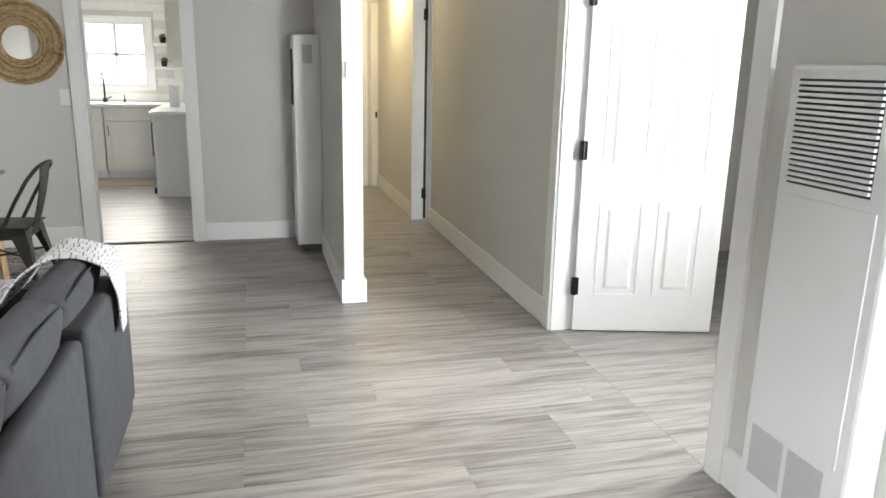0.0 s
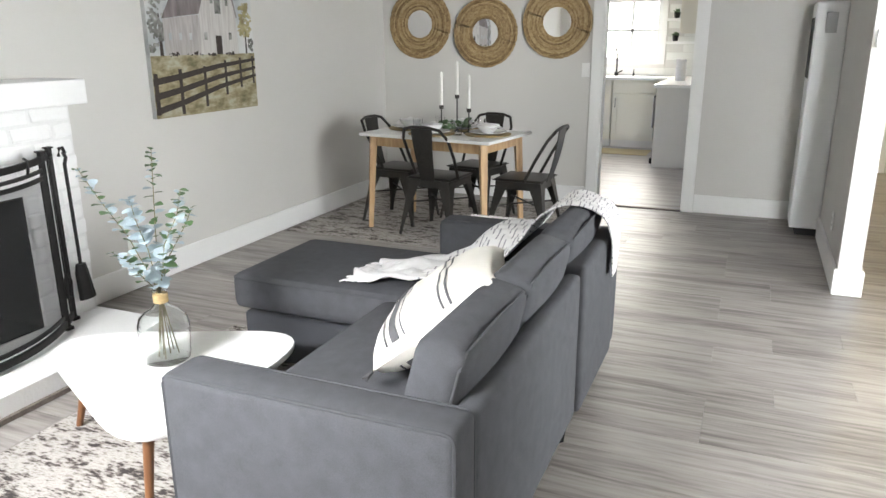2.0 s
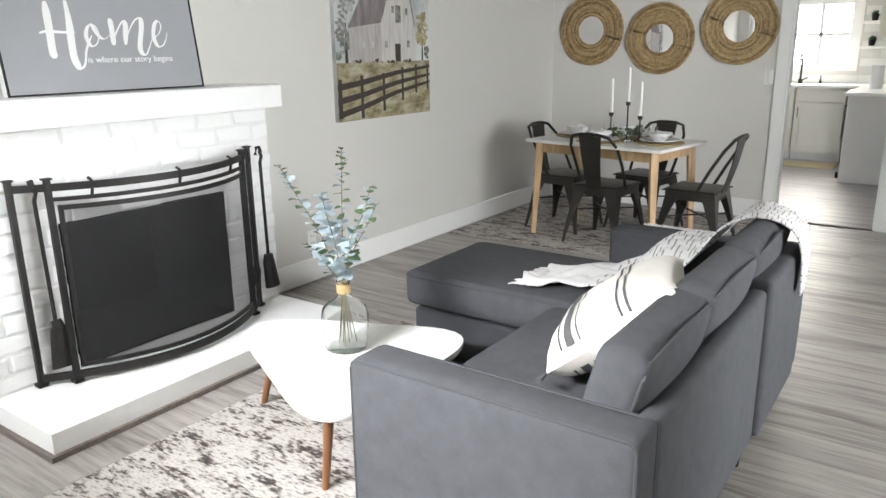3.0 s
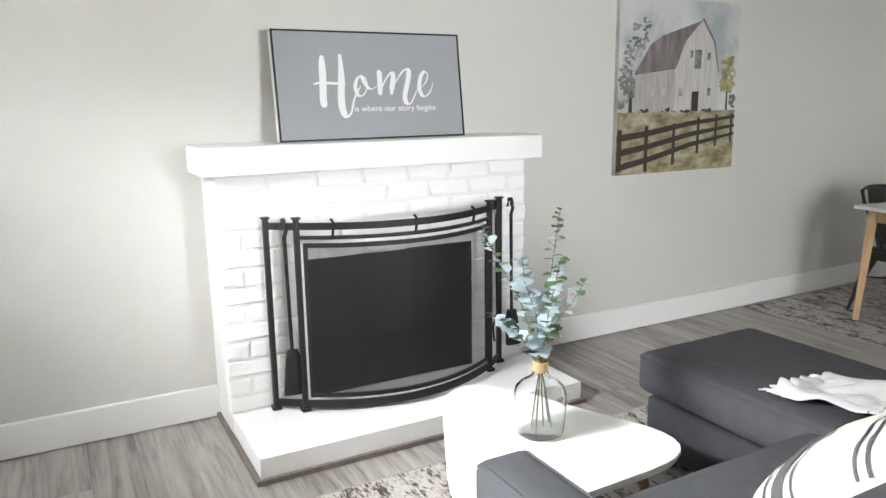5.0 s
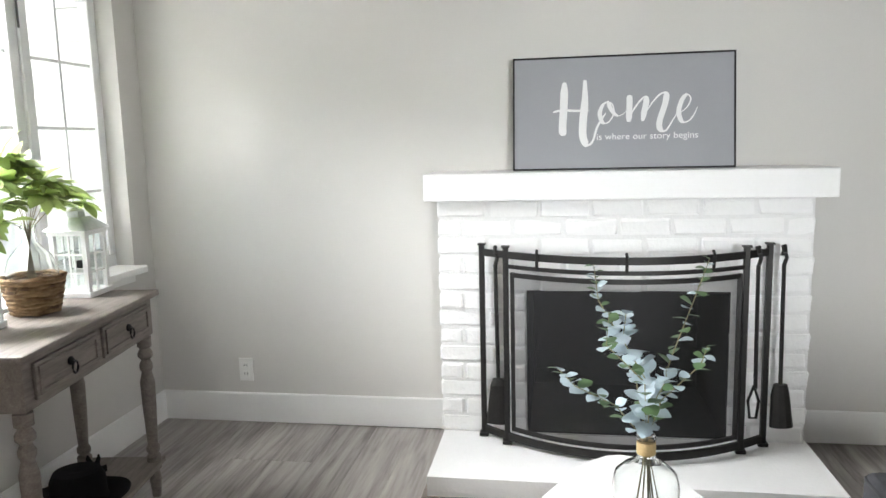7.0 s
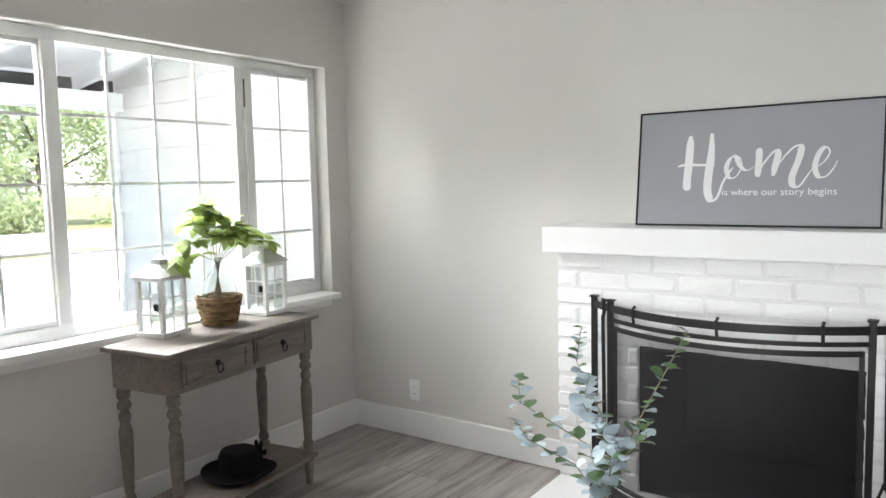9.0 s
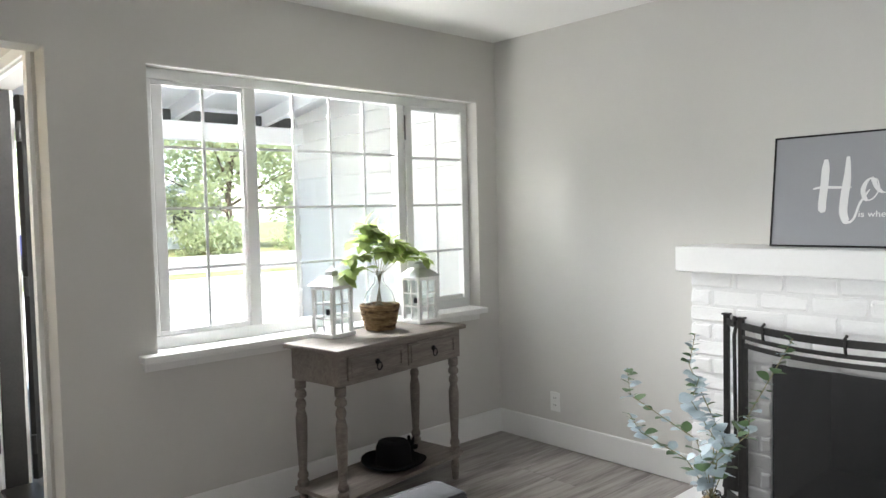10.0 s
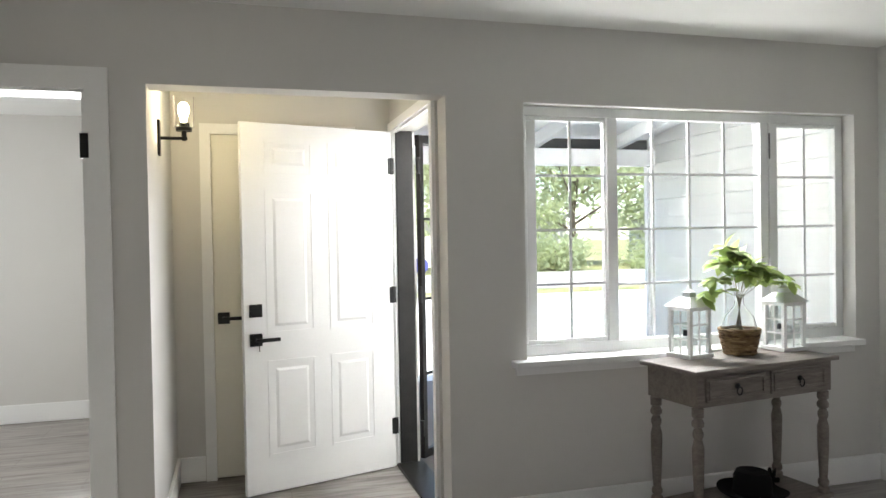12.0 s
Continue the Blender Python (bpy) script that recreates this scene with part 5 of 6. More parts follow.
for x, y, z in ((-2.25, 5.12, 0.19), (-2.14, 5.15, 0.265), (-2.03, 5.10, 0.175)):
    o = thing("candlestick", "slim dark candlestick with a white taper candle", "candlestick", pose(x, y, DT + 0.001), group="candlesticks on the table")
    part("stem", lathe(bmesh.new(), [(0, 0), (0.042, 0), (0.042, 0.006), (0.012, 0.012), (0.005, 0.02), (0.005, z - 0.03), (0.016, z - 0.025), (0.017, z), (0, z)], 20), GUNMETAL, o, smooth=True)
    part("candle", lathe(bmesh.new(), [(0, z - 0.005), (0.0115, z - 0.005), (0.0095, z + 0.225), (0.004, z + 0.235), (0, z + 0.236)], 16), WAX, o, "white taper candle", smooth=True)
o = thing("table_wreath", "small dark leafy wreath lying on the dining table", "decoration", pose(-2.16, 5.16, DT + 0.02))
rng = random.Random(3)
for k in range(26):
    a = k * 0.55
    lf = new("leaf", eg)
    lf.parent = o
    lf.matrix_local = pose(0.08 * math.cos(a), 0.05 * math.sin(a), rng.uniform(0, 0.05), rng.uniform(-40, 40), rng.uniform(-60, 10), math.degrees(a)) @ Matrix.Scale(0.06, 4)

# ---- woven mirrors ----


def woven_mirror(x, z, r, hole, label):
    o = thing("woven_mirror", label, "mirror", pose(x, YN, z), group="woven round mirrors")
    part("backing", lathe(bmesh.new(), [(0, -0.002), (r * 0.98, -0.002), (r * 0.98, -0.012), (0, -0.012)], 48, axis="Y"), SEAGRASS, o)
    part("glass", lathe(bmesh.new(), [(0, -0.014), (hole + 0.005, -0.014), (hole + 0.005, -0.018), (0, -0.018)], 48, axis="Y"), MIRROR, o, "round mirror glass")
    n = 13
    rng = random.Random(int(x * 100))
    for k in range(n):
        rr = hole + (r - hole) * (k + 0.5) / n
        th = (r - hole) / n * 0.62
        pts = []
        ph = rng.random() * 6
        for i in range(76):
            a = i / 72 * 2 * math.pi
            wob = 0.0022 * math.sin(a * 37 + ph) + 0.003 * noise.noise((math.cos(a) * 3, math.sin(a) * 3, k))
            pts.append(((rr + wob) * math.cos(a), -0.016 - 0.006 * math.sin(math.pi * (k + 0.5) / n) - 0.002 * math.sin(a * 31 + ph), (rr + wob) * math.sin(a)))
        part("woven_coil", tube(bmesh.new(), pts, th, 6), SEAGRASS, o, smooth=True)


woven_mirror(-2.96, 1.50, 0.295, 0.118, "round mirror in a woven seagrass frame above the table")
woven_mirror(-2.347, 1.422, 0.288, 0.116, "round mirror in a woven seagrass frame, hung a little lower")
woven_mirror(-1.722, 1.503, 0.292, 0.118, "round mirror in a darker woven seagrass frame near the kitchen opening")

# ---- console table under the window ----
co = thing("console_table", "weathered grey wooden console table with two drawers under the window", "table", pose(-2.155, 0.06, 0, 0, 0, 8.2))
CZ, CX0, CX1, CY0, CY1 = 0.807, -0.445, 0.445, -0.185, 0.185
part("tabletop", cbox(CX0, CX1, CY0, CY1, CZ - 0.022, CZ, bevel=0.006), GREYWOOD, co)
bm = cbox(CX0 + 0.03, CX1 - 0.03, CY0 + 0.025, CY1 - 0.025, CZ - 0.165, CZ - 0.023)
part("apron", bm, GREYWOOD, co)
for x0, x1 in ((CX0 + 0.075, -0.0175), (0.0175, CX1 - 0.075)):
    dr = part("drawer", cbox(x0, x1, CY1 - 0.026, CY1 - 0.015, CZ - 0.145, CZ - 0.04, bevel=0.004), GREYWOOD, co)
    bm = bmesh.new()
    for b in ((x0 + 0.012, x1 - 0.012, CZ - 0.133, CZ - 0.122), (x0 + 0.012, x1 - 0.012, CZ - 0.063, CZ - 0.052), (x0 + 0.012, x0 + 0.023, CZ - 0.122, CZ - 0.063), (x1 - 0.023, x1 - 0.012, CZ - 0.122, CZ - 0.063)):
        box(bm, b[0], b[1], CY1 - 0.015, CY1 - 0.009, b[2], b[3])
    part("moulding", bm, GREYWOOD, dr)
    cx = (x0 + x1) / 2
    bm = lathe(bmesh.new(), [(0, 0), (0.013, 0.0), (0.013, 0.006), (0.006, 0.012), (0, 0.012)], 14, (cx, CY1 - 0.015, CZ - 0.086), "Y")
    tube(bm, [(cx + 0.015 * math.cos(a / 10 * 6.283), CY1, CZ - 0.105 + 0.018 * math.sin(a / 10 * 6.283)) for a in range(11)], 0.0035, 6)
    part("ring_pull", bm, BLACK, dr, "black ring pull")
leg_prof = [(0.026, 0.635), (0.026, 0.60), (0.018, 0.592), (0.027, 0.575), (0.027, 0.56), (0.016, 0.548), (0.024, 0.53), (0.024, 0.515), (0.018, 0.50), (0.027, 0.46), (0.025, 0.36), (0.020, 0.24), (0.018, 0.215), (0.025, 0.20), (0.025, 0.185), (0.018, 0.175), (0.027, 0.165), (0.027, 0.115), (0.018, 0.105), (0.022, 0.07), (0.016, 0.0)]
for x in (CX0 + 0.055, CX1 - 0.055):
    for y in (CY0 + 0.05, CY1 - 0.05):
        part("leg", lathe(bmesh.new(), leg_prof, 18, (x, y, 0.0)), GREYWOOD, co, "turned wooden leg", smooth=True)
part("shelf", cbox(CX0 + 0.02, CX1 - 0.02, CY0 + 0.03, CY1 - 0.02, 0.125, 0.145, bevel=0.003), GREYWOOD, co)


def lantern(x, y, a, label):
    o = thing("lantern", label, "lantern", pose(x, y, CZ + 0.001, 0, 0, a) @ Matrix.Scale(1.1, 4), group="white lanterns")
    part("base", cbox(-0.07, 0.07, -0.07, 0.07, 0, 0.018, bevel=0.003), TRIM, o)
    for sx in (-1, 1):
        for sy in (-1, 1):
            part("post", cbox(sx * 0.055 - 0.008, sx * 0.055 + 0.008, sy * 0.055 - 0.008, sy * 0.055 + 0.008, 0.018, 0.205), TRIM, o)
    part("top_rail", cbox(-0.066, 0.066, -0.066, 0.066, 0.205, 0.222, bevel=0.002), TRIM, o)
    for k in range(4):
        m = pose(0, 0, 0, 0, 0, 90 * k)
        bm = bmesh.new()
        box(bm, -0.003, 0.003, -0.058, -0.052, 0.018, 0.205)
        for z in (0.08, 0.142):
            box(bm, -0.047, 0.047, -0.0575, -0.0525, z - 0.003, z + 0.003)
        part("lattice", bm, TRIM, o, m=m)
        pane = part("pane", cbox(-0.047, 0.047, -0.0505, -0.049, 0.02, 0.205), PANE, o, m=m)
        pane.visible_shadow = False
    bm = bmesh.new()
    tube(bm, [(0, 0, 0.222), (0, 0, 0.262)], 0.105, 4, 0.42)
    bmesh.ops.rotate(bm, verts=bm.verts[:], cent=(0, 0, 0), matrix=Matrix.Rotation(radians(45), 3, "Z"))
    part("roof", bm, ZINC, o, "grey metal roof")
    part("chimney", cbox(-0.02, 0.02, -0.02, 0.02, 0.262, 0.282), ZINC, o)
    bm = bmesh.new()
    tube(bm, [(0, 0, 0.282), (0, 0, 0.295)], 0.034, 4, 0.3)
    tube(bm, [(0.016 * math.cos(k / 8 * 3.1416), 0, 0.293 + 0.02 * math.sin(k / 8 * 3.1416)) for k in range(9)], 0.002, 5)
    part("cap", bm, ZINC, o)
    part("clasp", cbox(0.058, 0.07, 0.03, 0.045, 0.10, 0.125), BLACK, o)


lantern(-1.955, -0.045, 12, "white wooden lantern with a grey metal roof on the console")
lantern(-2.515, -0.062, 4, "white wooden lantern with a grey metal roof by the window corner")
bk = thing("vase_basket", "woven brown basket round a glass vase on the console", "basket", pose(-2.225, -0.03, CZ + 0.001))
for k in range(10):
    z = 0.008 + k * 0.0125
    r = 0.070 + 0.024 * k / 9
    pts = [((r + 0.003 * math.sin(11 * a / 40 * 6.283 + k * 3.14)) * math.cos(a / 40 * 6.283), (r + 0.003 * math.sin(11 * a / 40 * 6.283 + k * 3.14)) * math.sin(a / 40 * 6.283), z + 0.002 * math.sin(a * 0.9 + k)) for a in range(41)]
    part("weave", tube(bmesh.new(), pts, 0.0074, 6), BASKET, bk, smooth=True)
part("bottom", lathe(bmesh.new(), [(0, 0.002), (0.06, 0.002), (0.06, 0.008), (0, 0.008)], 24), BASKET, bk)
for s_ in (-1, 1):
    part("handle", tube(bmesh.new(), [(s_ * 0.08, -0.03, 0.11), (s_ * 0.103, -0.015, 0.085), (s_ * 0.103, 0.015, 0.085), (s_ * 0.08, 0.03, 0.11)], 0.005, 6), BASKET, bk)
vz = vase("magnolia_vase", "clear round glass vase standing in a woven basket", (-2.225, -0.03, CZ + 0.012), [(0, 0), (0.05, 0), (0.066, 0.02), (0.078, 0.08), (0.080, 0.13), (0.066, 0.175), (0.040, 0.205), (0.024, 0.225), (0.021, 0.265), (0.026, 0.277), (0.022, 0.279)])
pl = thing("magnolia_branches", "green leafy branches in the glass vase", "plant", pose(-2.225, -0.03, CZ))
rng = random.Random(21)
for tip, count in (((0.10, 0.0, 0.50), 17), ((0.02, 0.02, 0.47), 16), ((0.16, 0.03, 0.42), 15), ((0.21, 0.05, 0.34), 13), ((0.23, 0.02, 0.27), 11), ((-0.05, 0.05, 0.41), 14), ((-0.15, 0.03, 0.38), 14), ((-0.24, 0.01, 0.35), 14), ((-0.31, 0.0, 0.31), 14), ((0.0, 0.10, 0.36), 12), ((0.05, -0.06, 0.43), 12)):
    spray(pl, [(-tip[0] * 0.15, -tip[1] * 0.15, 0.04), (tip[0] * 0.05, tip[1] * 0.05, 0.275), (tip[0] * 0.4, tip[1] * 0.4, 0.28 + (tip[2] - 0.26) * 0.65 + 0.03), (tip[0] * 0.8, tip[1] * 0.8, 0.28 + (tip[2] - 0.26) * 0.95 + 0.02), (tip[0], tip[1], tip[2] + 0.02)], int(count * 1.7), 0.092, [mg], rng, 0.0018, 0.44, lean=(-0.3, 1.5), shrink=0.1)
hat = thing("felt_hat", "black felt hat lying on the console's lower shelf", "hat", pose(-2.21, 0.07, 0.146, 0, 0, 25))
bm = lathe(bmesh.new(), [(0, 0.006), (0.15, 0.012), (0.165, 0.022), (0.162, 0.026), (0.095, 0.014), (0.09, 0.03), (0.088, 0.09), (0.075, 0.118), (0.04, 0.122), (0, 0.112)], 32)
for v in bm.verts:
    v.co.x *= 0.92
    v.co.z += 0.012 * max(0, abs(v.co.y) - 0.09) / 0.07
part("felt", bm, FELT, hat, smooth=True)
bm = bmesh.new()
for a in (0, 1.2, 2.4, 3.6, 4.8):
    tube(bm, [(-0.13, 0.03, 0.05), (-0.155 + 0.025 * math.cos(a), 0.03 + 0.04 * math.cos(a), 0.06 + 0.04 * math.sin(a)), (-0.135, 0.03 + 0.02 * math.cos(a), 0.05)], 0.012, 6)
part("bow", bm, FELT, hat, smooth=True)

# ---- entry: wall lamp, security door ----
sc = thing("wall_lamp", "black wall lamp with a clear glass shade and lit bulb", "wall lamp", pose(0.488, -0.75, 1.905))
part("backplate", cbox(-0.012, 0, -0.03, 0.03, -0.085, 0.085, bevel=0.003), BLACK, sc)
bm = tube(bmesh.new(), [(-0.012, 0, 0.0), (-0.135, 0, 0.0)], 0.008, 10)
tube(bm, [(-0.12, 0, -0.012), (-0.12, 0, 0.04)], 0.012, 12)
part("arm", bm, BLACK, sc, smooth=True)
part("socket", lathe(bmesh.new(), [(0, 0.035), (0.038, 0.035), (0.038, 0.05), (0.026, 0.055), (0.026, 0.075), (0, 0.075)], 20, (-0.12, 0, 0)), BLACK, sc, smooth=True)
sh = part("shade", lathe(bmesh.new(), [(0.046, 0.052), (0.048, 0.20), (0.0465, 0.20), (0.0445, 0.053)], 28, (-0.12, 0, 0)), CLEAR, sc, "clear glass cylinder", smooth=True)
sh.visible_shadow = False
bl = part("bulb", lathe(bmesh.new(), [(0, 0.08), (0.012, 0.08), (0.014, 0.10), (0.026, 0.13), (0.024, 0.155), (0.012, 0.172), (0, 0.175)], 18, (-0.12, 0, 0)), glow("lit_bulb", (1.0, 0.83, 0.50), 10), sc, "glowing warm bulb", smooth=True)
bl.visible_shadow = False
lamp("wall_lamp_light", "POINT", pose(0.368, -0.75, 2.03), 0.26, (1.0, 0.78, 0.42), radius=0.025)
lamp("hall_light", "POINT", pose(0.95, 7.6, 2.25), 3.2, (1.0, 0.80, 0.45), radius=0.08)
hl = thing("hall_ceiling_light", "small round warm ceiling light in the hall", "ceiling light", pose(0.95, 7.6, H))
part("rim", lathe(bmesh.new(), [(0.10, 0), (0.11, 0), (0.11, -0.03), (0.10, -0.03)], 28), TRIM, hl, smooth=True)
hd = part("diffuser", lathe(bmesh.new(), [(0, -0.032), (0.10, -0.028), (0.10, 0.0), (0, 0)], 28), glow("lit_diffuser", (1.0, 0.82, 0.5), 6), hl, "glowing diffuser", smooth=True)
hd.visible_shadow = False

sd = thing("security_door", "black steel barred security door open outside the front doorway", "door", pose(-0.955, -1.385, 0))
part("jamb", cbox(0.035, 0.14, -0.012, 0.012, 0, 2.06, bevel=0.002, seg=1), IRON, sd, "black steel jamb")
bm = bmesh.new()
box(bm, -0.04, 0.0, -0.015, 0.015, 0.03, 2.04)
box(bm, -0.90, -0.86, -0.015, 0.015, 0.03, 2.04)
box(bm, -0.86, -0.04, -0.015, 0.015, 0.03, 0.08)
box(bm, -0.86, -0.04, -0.015, 0.015, 1.99, 2.04)
LM = Matrix.Rotation(radians(42), 4, "Z")
part("leaf_frame", bm, IRON, sd, m=LM)
for k in range(1, 8):
    part("bar", cbox(-0.04 - 0.1025 * k - 0.006, -0.04 - 0.1025 * k + 0.006, -0.006, 0.006, 0.08, 1.99), IRON, sd, m=LM)
for z in (0.55, 1.02, 1.52):
    part("cross_bar", cbox(-0.86, -0.04, -0.009, 0.009, z - 0.008, z + 0.008), IRON, sd, m=LM)
for z in (0.22, 1.05, 1.85):
    part("hinge", tube(bmesh.new(), [(0.004, 0.018, z - 0.05), (0.004, 0.018, z + 0.05)], 0.014, 10), IRON, sd)
struct("threshold", cbox(-0.96, -0.79, -1.38, -0.46, 0.0, 0.018, bevel=0.004), GUNMETAL, "dark metal door threshold", "threshold")
struct("threshold_kitchen", cbox(-1.33, -0.63, YN - 0.02, YN + 0.03, 0.001, 0.010, bevel=0.003), GREYWOOD, "narrow dark floor strip at the kitchen opening", "threshold")

# ---- outside ----
bm = bmesh.new()
box(bm, -150, 150, -200, -0.41, -0.30, -0.16)
struct("ground", bm, GROUND, "dry lawn and garden ground", "ground")
struct("porch_floor", cbox(-3.55, -0.96, -3.1, -0.41, -0.16, -0.03), CONCRETE, "pale concrete porch floor", "porch")
struct("driveway", cbox(-16, 3.0, -15, -3.1, -0.17, -0.14), CONCRETE, "broad sunlit concrete driveway", "driveway")
struct("road", cbox(-150, 150, -26, -17, -0.165, -0.145), mat("pale_asphalt", (0.26, 0.26, 0.255), 0.9, var=0.15, scale=1.5, fine=30, bump=0.4), "sun-bleached street", "road")
wg = thing("house_wing", "white lap-sided wing of the house beside the porch", "house")
rngp = random.Random(2)
for k in range(17):
    z = -0.1 + k * 0.165
    bm = bmesh.new()
    v = [bm.verts.new(q) for q in ((-3.56, -2.95, z), (-3.535, -2.95, z), (-3.553, -2.95, z + 0.17), (-3.56, -2.95, z + 0.17), (-3.56, -0.41, z), (-3.535, -0.41, z), (-3.553, -0.41, z + 0.17), (-3.56, -0.41, z + 0.17))]
    for fc in ((0, 1, 2, 3), (7, 6, 5, 4), (0, 4, 5, 1), (1, 5, 6, 2), (2, 6, 7, 3), (3, 7, 4, 0)):
        bm.faces.new([v[i] for i in fc])
    part("siding_board", bm, SIDING, wg)
part("wall", cbox(-6.2, -3.56, -2.95, -0.41, -0.15, 2.7), SIDING, wg)
part("corner_board", cbox(-3.62, -3.52, -3.0, -2.95, -0.1, 2.35), PORCHW, wg)
pr = thing("porch_roof", "white painted porch roof with exposed rafters and a beam", "roof")
# boards extended out of view over house and wing to block the sun
bm = bmesh.new()
v = [bm.verts.new(q) for q in ((-6.2, 0.6, 2.755), (0.6, 0.6, 2.755), (0.6, -3.4, 2.22), (-6.2, -3.4, 2.22), (-6.2, 0.6, 2.80), (0.6, 0.6, 2.80), (0.6, -3.4, 2.26), (-6.2, -3.4, 2.26))]
for fc in ((0, 1, 2, 3), (7, 6, 5, 4), (0, 4, 5, 1), (1, 5, 6, 2), (2, 6, 7, 3), (3, 7, 4, 0)):
    bm.faces.new([v[i] for i in fc])
part("roof_boards", bm, PORCHW, pr)
for k in range(3):
    x = -3.22 + k * 0.80
    bm = bmesh.new()
    v = [bm.verts.new(q) for q in ((x, -0.41, 2.50), (x + 0.05, -0.41, 2.50), (x + 0.05, -3.3, 2.12), (x, -3.3, 2.12), (x, -0.41, 2.62), (x + 0.05, -0.41, 2.62), (x + 0.05, -3.3, 2.24), (x, -3.3, 2.24))]
    for fc in ((0, 1, 2, 3), (7, 6, 5, 4), (0, 4, 5, 1), (1, 5, 6, 2), (2, 6, 7, 3), (3, 7, 4, 0)):
        bm.faces.new([v[i] for i in fc])
    part("rafter", bm, PORCHW, pr)
part("beam", cbox(-3.55, -0.96, -2.95, -2.85, 2.02, 2.165, bevel=0.006), PORCHW, pr)
part("gutter", cbox(-3.55, -0.96, -3.42, -3.32, 2.08, 2.2, bevel=0.006), PORCHW, pr)
# solid strip, coloured dark for the shade in the vent gaps above the beam
part("vent_screen", cbox(-3.5, -0.97, -2.93, -2.91, 2.165, 2.26), VENT, pr, "dark strip for the shaded vent gaps under the rafters")


def tree(name, label, x, y, h, r, seed, trunk=0.12, bare=0.2, n=7500, size=0.2, leaf=None):
    o = thing(name, label, "tree", pose(x, y, -0.16), group="garden trees")
    rng = random.Random(seed)
    bm = bmesh.new()
    tube(bm, [(0, 0, 0), (0.05 * h * 0.2, 0, h * 0.3), (-0.02 * h, 0.03 * h, h * 0.6)], trunk, 8, 0.5)
    for k in range(7):
        a = k * 2.4
        z = h * (bare + 0.05 * k)
        tube(bm, [(0, 0, z), (r * 0.4 * math.cos(a), r * 0.4 * math.sin(a), z + 0.12 * h), (r * 0.8 * math.cos(a), r * 0.8 * math.sin(a), z + 0.22 * h)], trunk * 0.4, 6, 0.3)
    part("trunk", bm, BARK, o)
    cl = [(Vector((rng.uniform(-0.7, 0.7) * r, rng.uniform(-0.7, 0.7) * r, h * (bare + 0.05 + 0.75 * rng.random()))), r * rng.uniform(0.25, 0.5)) for _ in range(30)]
    vs_, fs_ = [], []
    for k in range(n):
        c, cr = cl[k % len(cl)]
        d = Vector((rng.gauss(0, 1), rng.gauss(0, 1), rng.gauss(0, 0.8))).normalized() * cr * rng.random() ** 0.4
        q = c + d
        u = Vector((rng.gauss(0, 1), rng.gauss(0, 1), rng.gauss(0, 1))).normalized()
        w_ = u.orthogonal().normalized()
        s1, s2 = size * rng.uniform(0.6, 1.2), size * rng.uniform(0.3, 0.6)
        i = len(vs_)
        vs_ += [q - u * s1, q + w_ * s2, q + u * s1, q - w_ * s2]
        fs_.append((i, i + 1, i + 2, i + 3))
    data = bpy.data.meshes.new("crown")
    data.from_pydata([tuple(q) for q in vs_], [], fs_)
    part("crown", data, leaf or TREELEAF, o, "uneven leafy crown")


tree("garden_tree", "pale green leafy tree across the street", -9.5, -29, 7.5, 3.6, 1, 0.2)
tree("garden_tree", "tall yellow-green tree across the street", -16.5, -31, 8.5, 4.2, 2, 0.2)
tree("garden_tree", "broad leafy tree beyond the driveway", -23, -30, 8, 4.0, 3, 0.2)
tree("garden_tree", "grey-green tree beyond the street", -3.5, -33, 8, 4.2, 4, 0.2)
tree("garden_tree", "round green tree at the street's far side", -30, -34, 9, 4.6, 8, 0.2)
tree("garden_tree", "pale tree seen past the front doorway", 2.5, -30, 7.5, 3.6, 9, 0.2)
tree("young_tree", "slender young tree beside the driveway", -12.6, -15.8, 2.9, 0.9, 5, 0.035, 0.3, 900, 0.10)
tree("garden_shrub", "low green shrub beyond the driveway", -13.5, -26.8, 1.7, 1.6, 6, 0.05, 0.0, 1600, 0.16)
tree("garden_shrub", "low yellow-green shrub by the street", -10.0, -26.6, 1.5, 1.5, 7, 0.05, 0.0, 1600, 0.16)
tree("garden_shrub", "low shrub on the far verge", -18.5, -26.8, 1.6, 1.7, 12, 0.05, 0.0, 1600, 0.16)


def far_house(x, y, w_, d_, label):
    o = thing("far_house", label, "house", pose(x, y, -0.16), group="houses across the street")
    part("wall", cbox(-w_ / 2, w_ / 2, -d_ / 2, d_ / 2, 0, 2.6), SIDING, o)
    bm = bmesh.new()
    e = 0.5
    a = [bm.verts.new(q) for q in ((-w_ / 2 - e, d_ / 2 + e, 2.55), (w_ / 2 + e, d_ / 2 + e, 2.55), (w_ / 2 + e, -d_ / 2 - e, 2.55), (-w_ / 2 - e, -d_ / 2 - e, 2.55), (-w_ / 2 + 1.2, 0, 4.1), (w_ / 2 - 1.2, 0, 4.1))]
    for fc in ((0, 1, 5, 4), (2, 3, 4, 5), (1, 2, 5), (3, 0, 4), (3, 2, 1, 0)):
        bm.faces.new([a[i] for i in fc])
    part("roof", bm, ROOFING, o)
    for k in range(3):
        cx = -w_ / 2 + w_ * (k + 0.5) / 3
        wn_ = part("window", cbox(cx - 0.6, cx + 0.6, d_ / 2, d_ / 2 + 0.05, 0.9, 2.0), WINFRAME, o)
        part("pane", cbox(cx - 0.52, cx + 0.52, d_ / 2 + 0.05, d_ / 2 + 0.06, 0.98, 1.92), GREYSLOT, wn_)


far_house(-28, -31, 12, 8, "pale single-storey house across the street")
